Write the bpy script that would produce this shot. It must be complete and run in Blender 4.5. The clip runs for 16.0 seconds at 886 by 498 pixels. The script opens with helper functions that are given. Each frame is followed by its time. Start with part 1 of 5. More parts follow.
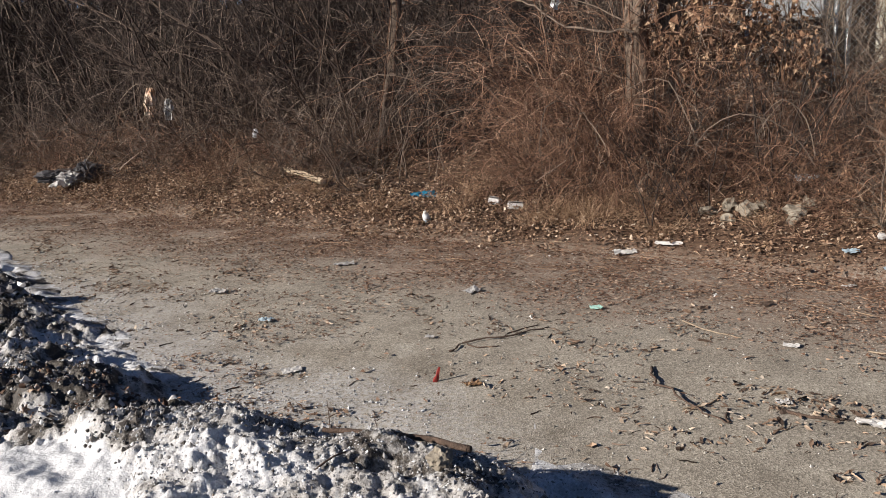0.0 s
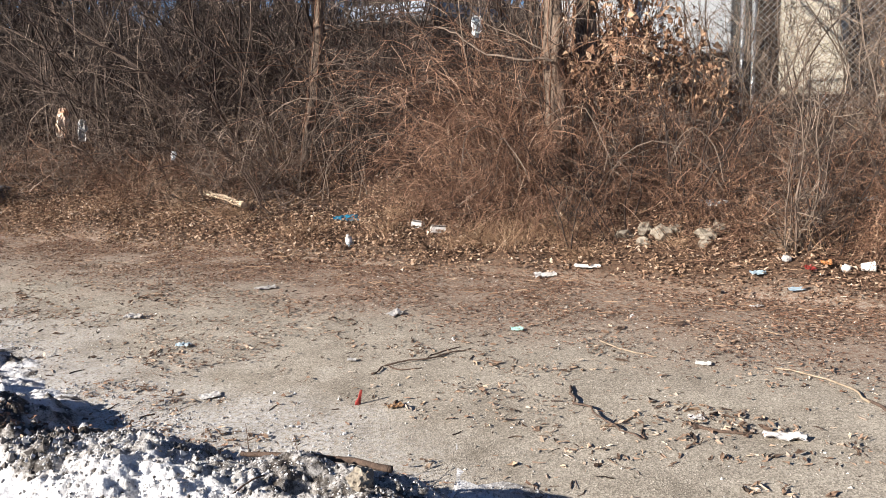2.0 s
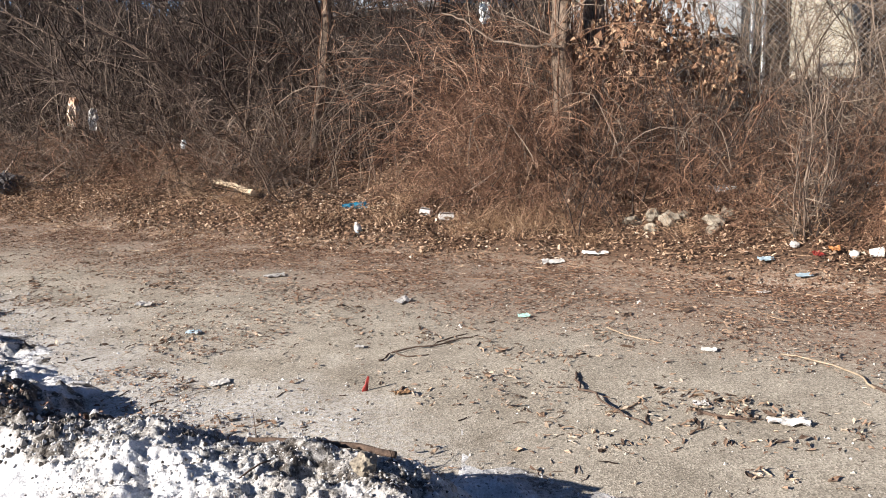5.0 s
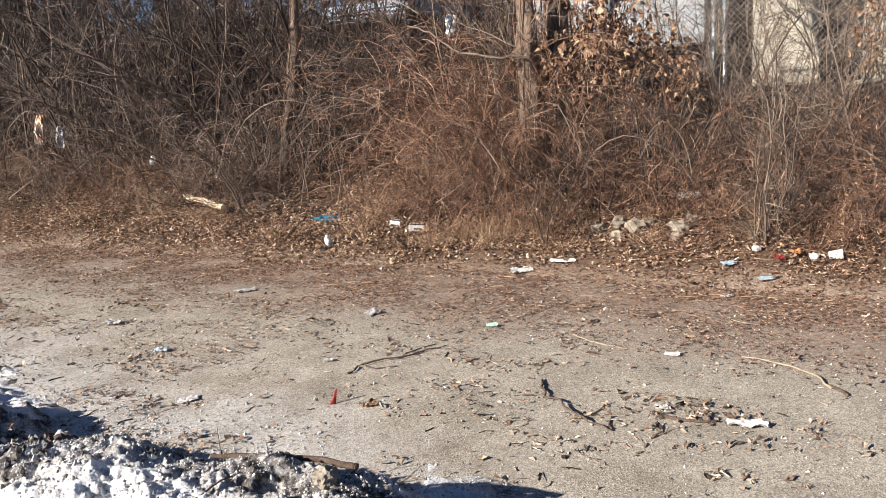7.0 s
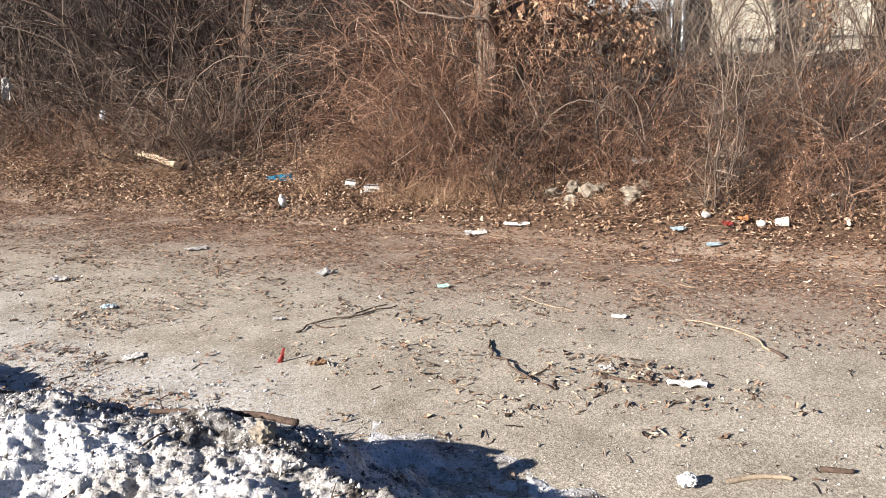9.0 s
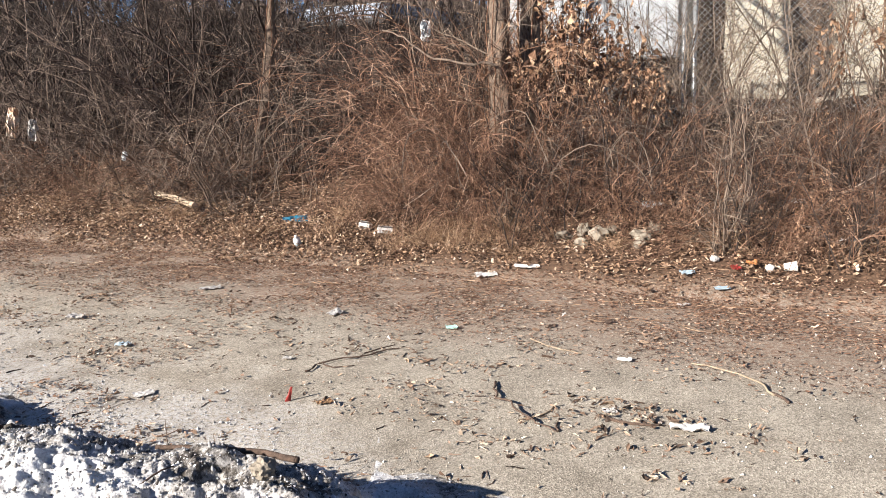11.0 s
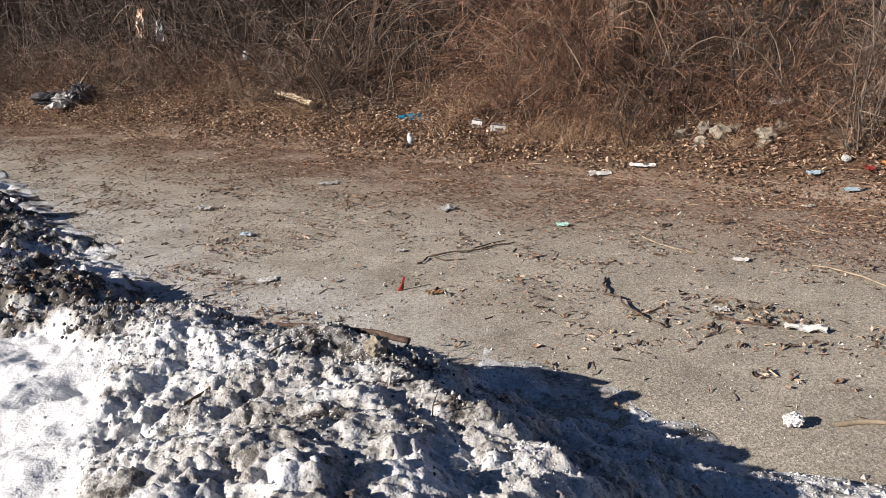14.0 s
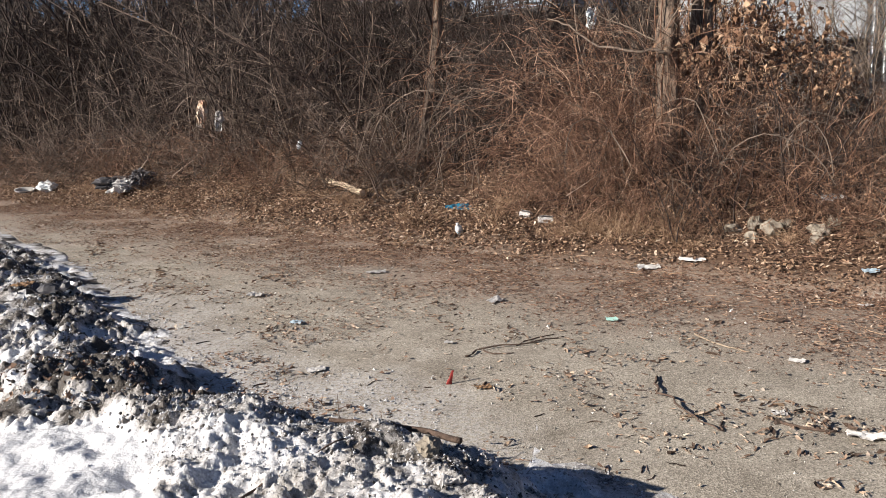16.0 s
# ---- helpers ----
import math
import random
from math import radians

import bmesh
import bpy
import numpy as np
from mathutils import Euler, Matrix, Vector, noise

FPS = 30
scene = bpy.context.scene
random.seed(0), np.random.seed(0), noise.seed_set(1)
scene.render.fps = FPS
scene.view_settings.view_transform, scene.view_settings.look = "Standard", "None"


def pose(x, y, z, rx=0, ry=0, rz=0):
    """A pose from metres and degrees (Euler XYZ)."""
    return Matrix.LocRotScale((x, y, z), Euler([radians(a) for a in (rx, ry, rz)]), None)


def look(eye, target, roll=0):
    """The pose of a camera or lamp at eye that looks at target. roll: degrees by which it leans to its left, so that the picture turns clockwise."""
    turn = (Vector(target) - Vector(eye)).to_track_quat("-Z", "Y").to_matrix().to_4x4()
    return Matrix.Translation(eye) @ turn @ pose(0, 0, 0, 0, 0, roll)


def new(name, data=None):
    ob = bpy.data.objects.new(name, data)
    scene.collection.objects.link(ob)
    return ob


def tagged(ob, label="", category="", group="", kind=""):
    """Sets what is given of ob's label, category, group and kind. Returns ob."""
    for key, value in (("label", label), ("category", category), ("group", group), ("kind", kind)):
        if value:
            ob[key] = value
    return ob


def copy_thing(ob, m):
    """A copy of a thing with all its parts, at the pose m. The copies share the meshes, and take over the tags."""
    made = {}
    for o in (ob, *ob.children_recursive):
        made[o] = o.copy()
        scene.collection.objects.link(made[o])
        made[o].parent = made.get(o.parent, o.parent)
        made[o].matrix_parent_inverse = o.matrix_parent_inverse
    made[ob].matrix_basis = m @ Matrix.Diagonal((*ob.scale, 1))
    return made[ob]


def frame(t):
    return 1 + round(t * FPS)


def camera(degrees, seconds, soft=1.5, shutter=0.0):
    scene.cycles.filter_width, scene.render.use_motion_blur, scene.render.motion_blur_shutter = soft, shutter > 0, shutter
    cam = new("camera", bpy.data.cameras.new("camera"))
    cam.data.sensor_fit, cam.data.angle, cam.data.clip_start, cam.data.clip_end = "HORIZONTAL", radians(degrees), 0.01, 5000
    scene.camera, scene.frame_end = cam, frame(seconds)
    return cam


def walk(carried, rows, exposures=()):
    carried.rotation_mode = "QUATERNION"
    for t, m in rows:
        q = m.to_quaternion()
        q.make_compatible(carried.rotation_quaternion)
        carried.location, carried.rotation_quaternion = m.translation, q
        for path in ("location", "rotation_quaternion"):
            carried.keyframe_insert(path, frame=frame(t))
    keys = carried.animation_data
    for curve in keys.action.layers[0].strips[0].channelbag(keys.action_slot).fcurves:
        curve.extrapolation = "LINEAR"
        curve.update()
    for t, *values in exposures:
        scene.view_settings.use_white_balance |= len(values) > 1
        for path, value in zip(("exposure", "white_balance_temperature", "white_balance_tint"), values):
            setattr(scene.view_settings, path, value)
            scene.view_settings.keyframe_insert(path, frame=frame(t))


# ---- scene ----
cam = camera(56.9, 16.0, 0.75)
PATH = [
    (0, (0.504, -0.662, 1.721), (0.296, 1.28, 1.288), -3.4),
    (0.5, (0.495, -0.664, 1.709), (0.345, 1.292, 1.322), -3.1),
    (1, (0.506, -0.674, 1.711), (0.409, 1.288, 1.336), -3.1),
    (1.5, (0.511, -0.688, 1.709), (0.502, 1.277, 1.336), -2.5),
    (2, (0.517, -0.686, 1.705), (0.496, 1.277, 1.324), -2.4),
    (2.5, (0.522, -0.687, 1.709), (0.502, 1.276, 1.326), -2.3),
    (3, (0.519, -0.683, 1.708), (0.482, 1.281, 1.332), -2.3),
    (3.5, (0.528, -0.69, 1.713), (0.503, 1.275, 1.341), -2.6),
    (4, (0.533, -0.694, 1.709), (0.53, 1.267, 1.315), -2.6),
    (4.2, (0.531, -0.699, 1.712), (0.514, 1.26, 1.308), -2.7),
    (6.3, (0.585, -0.738, 1.716), (0.512, 1.216, 1.296), -3.2),
    (6.5, (0.585, -0.748, 1.727), (0.502, 1.201, 1.287), -3.7),
    (7, (0.625, -0.76, 1.736), (0.631, 1.201, 1.343), -3.7),
    (7.5, (0.631, -0.762, 1.723), (0.788, 1.193, 1.331), -2.5),
    (8, (0.642, -0.737, 1.706), (0.731, 1.206, 1.242), -2.3),
    (8.5, (0.668, -0.741, 1.709), (0.744, 1.194, 1.212), -2.2),
    (9, (0.687, -0.761, 1.709), (0.783, 1.177, 1.226), -2.2),
    (11.3, (0.762, -0.856, 1.733), (0.81, 1.108, 1.354), -2.1),
    (11.5, (0.767, -0.861, 1.728), (0.805, 1.103, 1.35), -2.3),
    (12, (0.774, -0.86, 1.724), (0.713, 1.094, 1.306), -2.6),
    (12.5, (0.761, -0.836, 1.706), (0.685, 1.104, 1.227), -2.2),
    (13, (0.759, -0.829, 1.695), (0.703, 1.104, 1.186), -2.1),
    (13.5, (0.771, -0.852, 1.699), (0.676, 1.074, 1.172), -2.3),
    (14, (0.769, -0.883, 1.685), (0.541, 1.011, 1.085), -3.2),
    (14.5, (0.755, -0.897, 1.679), (0.37, 0.941, 0.99), -4.9),
    (15, (0.732, -0.947, 1.704), (0.363, 0.917, 1.078), -3.5),
    (15.5, (0.724, -0.965, 1.709), (0.408, 0.953, 1.24), -2.9),
    (16, (0.728, -0.899, 1.748), (0.401, 1.034, 1.352), -2.8),
]
EXPOSURES = [(0, 0.6), (0.7, 1.0), (1.5, 1.22), (4, 1.32), (6.4, 1.15), (7.5, 1.38), (9, 1.42), (11.5, 1.42), (12.5, 1.32), (13.5, 1.02), (14.5, 0.6), (15, 0.42), (15.5, 0.72), (16, 0.95)]
walk(cam, [(t, look(eye, target, roll)) for t, eye, target, roll in PATH], EXPOSURES)

# ---- light ----
SUN_EL, SUN_AZ = 25.0, 238.0
world = bpy.data.worlds.new("world")
scene.world = world
world.use_nodes = True
wn = world.node_tree
wn.nodes.clear()
sky = wn.nodes.new("ShaderNodeTexSky")
sky.sky_type = "NISHITA"
sky.sun_disc = False
sky.air_density, sky.dust_density, sky.ozone_density = 0.5, 0.0, 3.0
sky.sun_elevation, sky.sun_rotation = radians(SUN_EL), radians(SUN_AZ)
bg = wn.nodes.new("ShaderNodeBackground")
bg.inputs["Strength"].default_value = 0.05
wout = wn.nodes.new("ShaderNodeOutputWorld")
wn.links.new(sky.outputs[0], bg.inputs[0])
wn.links.new(bg.outputs[0], wout.inputs[0])

sun_data = bpy.data.lights.new("sun", "SUN")
sun_data.energy, sun_data.angle, sun_data.color = 5.0, radians(0.55), (1.0, 0.915, 0.81)
sun = new("sun", sun_data)
a, e = radians(SUN_AZ), radians(SUN_EL)
SUN_DIR = Vector((math.sin(a) * math.cos(e), math.cos(a) * math.cos(e), math.sin(e)))
sun.matrix_world = look(SUN_DIR * 60, (0, 0, 0))

# ---- materials ----
def material(name, rough=0.8, metal=0.0):
    m = bpy.data.materials.new(name)
    m.use_nodes = True
    t = m.node_tree
    b = t.nodes["Principled BSDF"]
    b.inputs["Roughness"].default_value = rough
    b.inputs["Metallic"].default_value = metal
    b.inputs["Specular IOR Level"].default_value = 0.3
    return m, t, b


def coords(t, kind="Object"):
    return t.nodes.new("ShaderNodeTexCoord").outputs[kind]


def noise_tex(t, scale, detail=4.0, rough=0.6, vec=None):
    n = t.nodes.new("ShaderNodeTexNoise")
    n.inputs["Scale"].default_value, n.inputs["Detail"].default_value, n.inputs["Roughness"].default_value = scale, detail, rough
    t.links.new(vec if vec else coords(t), n.inputs["Vector"])
    return n.outputs["Fac"]


def ramp(t, fac, stops):
    r = t.nodes.new("ShaderNodeValToRGB")
    while len(r.color_ramp.elements) < len(stops):
        r.color_ramp.elements.new(0.5)
    for el, (p, c) in zip(r.color_ramp.elements, stops):
        el.position = p
        el.color = (*c, 1) if len(c) == 3 else c
    t.links.new(fac, r.inputs[0])
    return r.outputs[0]


def mix(t, fac, c1, c2, mode="MIX"):
    n = t.nodes.new("ShaderNodeMix")
    n.data_type, n.blend_type = "RGBA", mode
    for sock, v in ((n.inputs[0], fac), (n.inputs[6], c1), (n.inputs[7], c2)):
        if isinstance(v, (int, float)):
            sock.default_value = v
        elif isinstance(v, tuple):
            sock.default_value = (*v, 1)
        else:
            t.links.new(v, sock)
    return n.outputs[2]


def calc(t, op, x, y=0.0, clamp=False):
    n = t.nodes.new("ShaderNodeMath")
    n.operation, n.use_clamp = op, clamp
    for sock, v in ((n.inputs[0], x), (n.inputs[1], y)):
        if isinstance(v, (int, float)):
            sock.default_value = v
        else:
            t.links.new(v, sock)
    return n.outputs[0]


def bump(t, b, height, strength=0.4, dist=0.02):
    n = t.nodes.new("ShaderNodeBump")
    n.inputs["Strength"].default_value, n.inputs["Distance"].default_value = strength, dist
    t.links.new(height, n.inputs["Height"])
    t.links.new(n.outputs[0], b.inputs["Normal"])


def plain(name, c1, c2, scale=20, rough=0.7, metal=0.0, bumps=0.0, spread=0.0):
    """Two tones mixed by noise at two scales, with a little relief; spread varies it piece by piece."""
    m, t, b = material(name, rough, metal)
    f = noise_tex(t, scale, 6, 0.65)
    f2 = calc(t, "SUBTRACT", calc(t, "MULTIPLY", f, 2.4), 0.7, True)
    col = mix(t, f2, c1, c2)
    if spread:
        g = t.nodes.new("ShaderNodeNewGeometry").outputs["Random Per Island"]
        v = calc(t, "ADD", calc(t, "MULTIPLY", g, spread), 1 - spread / 2)
        col = mix(t, 1.0, col, calc_rgb(t, v), "MULTIPLY")
    t.links.new(col, b.inputs["Base Color"])
    if bumps:
        bump(t, b, noise_tex(t, scale * 4, 5), bumps, 0.01)
    return m


def calc_rgb(t, v):
    n = t.nodes.new("ShaderNodeCombineColor")
    for i in range(3):
        t.links.new(v, n.inputs[i])
    return n.outputs[0]


def islands(name, stops, rough=0.8, scale=40, through_light=0.0):
    """Every loose piece takes its own tone from the stops."""
    m, t, b = material(name, rough)
    g = t.nodes.new("ShaderNodeNewGeometry").outputs["Random Per Island"]
    col = ramp(t, g, stops)
    col = mix(t, 0.55, col, ramp(t, noise_tex(t, scale, 4), [(0.3, (0.45, 0.42, 0.4)), (0.7, (1.1, 1.1, 1.1))]), "MULTIPLY")
    t.links.new(col, b.inputs["Base Color"])
    return m


# the foot of the bank: a line through (0, 7.2), s counts metres up the bank
NX, NY, S0 = 0.5, 0.866, 6.235


def up_bank(x, y):
    return x * NX + y * NY - S0 - 0.22 * np.maximum(0, -7.0 - x)


def lattice(seed):
    return np.random.RandomState(seed).rand(64, 64)


LATTICES = [lattice(i) for i in range(8)]


def vnoise(x, y, k=0):
    """Smooth value noise, -1 to 1, on arrays."""
    x, y = np.asarray(x, float) + 500.0, np.asarray(y, float) + 500.0
    L = LATTICES[k % 8]
    xi, yi = np.floor(x).astype(int), np.floor(y).astype(int)
    fx, fy = x - xi, y - yi
    fx, fy = fx * fx * (3 - 2 * fx), fy * fy * (3 - 2 * fy)
    g = lambda i, j: L[(xi + i) % 64, (yi + j) % 64]
    return 2 * ((g(0, 0) * (1 - fx) + g(1, 0) * fx) * (1 - fy) + (g(0, 1) * (1 - fx) + g(1, 1) * fx) * fy) - 1


def fbm(x, y, octaves=4, k=0, gain=0.5):
    v, amp, f = 0, 1.0, 1.0
    for i in range(octaves):
        v = v + amp * vnoise(x * f + 17.3 * i, y * f - 9.1 * i, k + i)
        amp, f = amp * gain, f * 2.03
    return v


def ground_z(x, y):
    s = up_bank(np.asarray(x, float), np.asarray(y, float)) + 0.15 * vnoise(np.asarray(x) * 0.7, np.asarray(y) * 0.7, 3)
    b = np.clip(s, 0, 4.3)
    rise = 0.31 * b + 0.05 * np.clip(s * 4, 0, 1)
    rough = np.clip(s * 2, 0, 1) * 0.07 * fbm(np.asarray(x) * 1.6, np.asarray(y) * 1.6, 3, 2)
    return rise + rough + 0.012 * vnoise(np.asarray(x) * 0.5, np.asarray(y) * 0.5, 5)


# ---- ground ----
def ground_material():
    m, t, b = material("ground", 0.9)
    co = coords(t)
    sep = t.nodes.new("ShaderNodeSeparateXYZ")
    t.links.new(co, sep.inputs[0])
    s = calc(t, "SUBTRACT", calc(t, "ADD", calc(t, "MULTIPLY", sep.outputs[0], NX), calc(t, "MULTIPLY", sep.outputs[1], NY)), S0)
    wob = calc(t, "SUBTRACT", noise_tex(t, 1.1, 5), 0.5)
    # asphalt: aggregate, patches of dust, damp tone
    grain = noise_tex(t, 260, 3, 0.7)
    agg = t.nodes.new("ShaderNodeTexVoronoi")
    agg.inputs["Scale"].default_value = 130
    t.links.new(co, agg.inputs["Vector"])
    stones = ramp(t, agg.outputs["Color"], [(0.2, (0.225, 0.21, 0.19)), (0.55, (0.385, 0.36, 0.328)), (0.86, (0.52, 0.492, 0.455)), (1.0, (0.76, 0.74, 0.71))])
    tone = ramp(t, noise_tex(t, 2.2, 7, 0.65), [(0.3, (0.66, 0.62, 0.56)), (0.7, (1.12, 1.08, 1.0))])
    asphalt = mix(t, 1.0, stones, tone, "MULTIPLY")
    asphalt = mix(t, calc(t, "MULTIPLY", ramp(t, grain, [(0.45, (0, 0, 0)), (0.75, (1, 1, 1))]), 0.35), asphalt, (0.07, 0.06, 0.05))
    # brown leaf dust towards the bank
    dust = calc(t, "ADD", calc(t, "MULTIPLY", calc(t, "ADD", s, 2.0), 0.75), calc(t, "MULTIPLY", wob, 2.2), True)
    dustn = calc(t, "MULTIPLY", dust, ramp(t, noise_tex(t, 26, 6, 0.7), [(0.36, (0.15, 0.15, 0.15)), (0.62, (1, 1, 1))]))
    dustcol = ramp(t, noise_tex(t, 55, 5, 0.7), [(0.3, (0.08, 0.045, 0.03)), (0.55, (0.215, 0.118, 0.077)), (0.8, (0.33, 0.21, 0.145))])
    col = mix(t, calc(t, "MULTIPLY", dustn, 0.88), asphalt, dustcol)
    # salt and slush film beside the snow
    off = calc(t, "SUBTRACT", calc(t, "ADD", calc(t, "MULTIPLY", sep.outputs[0], 0.609), calc(t, "MULTIPLY", sep.outputs[1], 0.793)), 1.31)
    salt = calc(t, "ADD", calc(t, "MULTIPLY", calc(t, "SUBTRACT", 1.75, off), 0.75), calc(t, "MULTIPLY", wob, 2.2), True)
    left = calc(t, "MULTIPLY", calc(t, "SUBTRACT", 1.15, sep.outputs[0]), 0.8, True)
    saltn = calc(t, "MULTIPLY", calc(t, "MULTIPLY", salt, left), ramp(t, noise_tex(t, 34, 7, 0.8), [(0.42, (0, 0, 0)), (0.56, (1, 1, 1))]))
    col = mix(t, calc(t, "MULTIPLY", saltn, 0.8), col, (0.6, 0.61, 0.64))
    # soil under the brush
    soil = ramp(t, noise_tex(t, 34, 7, 0.75), [(0.3, (0.035, 0.022, 0.015)), (0.55, (0.1, 0.061, 0.04)), (0.75, (0.2, 0.125, 0.082))])
    bank = calc(t, "ADD", calc(t, "MULTIPLY", s, 3.5), calc(t, "MULTIPLY", wob, 2.0), True)
    col = mix(t, bank, col, soil)
    t.links.new(col, b.inputs["Base Color"])
    h = calc(t, "ADD", calc(t, "MULTIPLY", agg.outputs["Distance"], 0.6), noise_tex(t, 90, 4))
    bump(t, b, h, 0.5, 0.006)
    return m


def span(parts):
    return np.concatenate([np.linspace(p, q, n, endpoint=False) for p, q, n in parts])


def mesh_from(name, verts, faces, mat, smooth=False):
    me = bpy.data.meshes.new(name)
    me.from_pydata(verts if isinstance(verts, list) else verts.tolist(), [], faces if isinstance(faces, list) else faces.tolist())
    if mat:
        me.materials.append(mat)
    if smooth:
        me.polygons.foreach_set("use_smooth", [True] * len(me.polygons))
    me.update()
    return me


def grid_faces(nx, ny):
    i = np.arange(nx - 1)[:, None] * ny + np.arange(ny - 1)[None, :]
    i = i.ravel()
    return np.stack([i, i + ny, i + ny + 1, i + 1], 1)


gx = span([(-600, -60, 10), (-60, -16, 22), (-16, 9, 180), (9, 60, 26), (60, 601, 10)])
gy = span([(-600, -60, 10), (-60, -4, 20), (-4, 20, 180), (20, 60, 20), (60, 601, 10)])
GX, GY = np.meshgrid(gx, gy, indexing="ij")
GZ = ground_z(GX, GY)
ground = new("ground", mesh_from("ground", np.stack([GX.ravel(), GY.ravel(), GZ.ravel()], 1), grid_faces(len(gx), len(gy)), ground_material(), True))
tagged(ground, "worn grey asphalt road meeting a leaf-strewn earth bank", "ground", kind="structure")

# ---- snow bank ----
CREST = np.array([(1.1, -6.0, 0.1), (0.7, -1.2, 0.5), (0.7, 0.1, 0.66), (0.74, 0.6, 0.64), (0.84, 0.94, 0.56), (0.68, 1.1, 0.55), (0.54, 1.3, 0.53), (0.44, 1.45, 0.5), (0.32, 1.62, 0.47), (0.1, 1.84, 0.45), (-0.5, 1.98, 0.49),
                  (-1.1, 2.25, 0.45), (-1.8, 2.75, 0.34), (-2.4, 3.5, 0.2), (-3.0, 4.2, 0.16), (-3.9, 5.2, 0.13), (-4.9, 6.3, 0.12), (-6, 7.4, 0.08), (-10, 10.6, 0.06)])


def crest_frame(x, y):
    """Distance in front of the crest (towards the road), and the crest's height there."""
    best, d, h = np.full(x.shape, 1e9), np.zeros(x.shape), np.zeros(x.shape)
    for p, q in zip(CREST[:-1], CREST[1:]):
        ab = q[:2] - p[:2]
        k = np.clip(((x - p[0]) * ab[0] + (y - p[1]) * ab[1]) / (ab @ ab), 0, 1)
        dx, dy = x - p[0] - k * ab[0], y - p[1] - k * ab[1]
        r = np.hypot(dx, dy)
        side = np.sign(-(ab[0] * dy - ab[1] * dx))
        hit = r < best
        best = np.where(hit, r, best)
        d, h = np.where(hit, r * side, d), np.where(hit, p[2] + k * (q[2] - p[2]), h)
    return d, h


def clean_mask(x, y):
    """1 on the clean snow field behind the ridge."""
    d, h = crest_frame(x, y)
    edge = -0.6 + 0.16 * vnoise(y * 2.2, x * 0.7, 4) - 0.3 * np.clip(y - 1.1, -1, 1.5)
    m = np.clip((edge - x) / 0.12, 0, 1) * np.clip((-d - 0.16 + 0.12 * vnoise(x * 3, y * 3, 6)) / 0.12, 0, 1)
    m = m * np.clip((2.3 + 0.14 * vnoise(x * 2.5, y * 2.5, 2) - y) / 0.15, 0, 1)
    return m * m * (3 - 2 * m)


def worley(x, y, k=0):
    """Distance to the nearest of one random point per cell."""
    x, y = x + 500.0, y + 500.0
    xi, yi = np.floor(x).astype(int), np.floor(y).astype(int)
    best = np.full(x.shape, 9.0)
    for i in (-1, 0, 1):
        for j in (-1, 0, 1):
            cx, cy = xi + i, yi + j
            px = cx + LATTICES[k % 8][cx % 64, cy % 64]
            py = cy + LATTICES[(k + 3) % 8][cx % 64, cy % 64]
            best = np.minimum(best, (px - x) ** 2 + (py - y) ** 2)
    return np.sqrt(best)


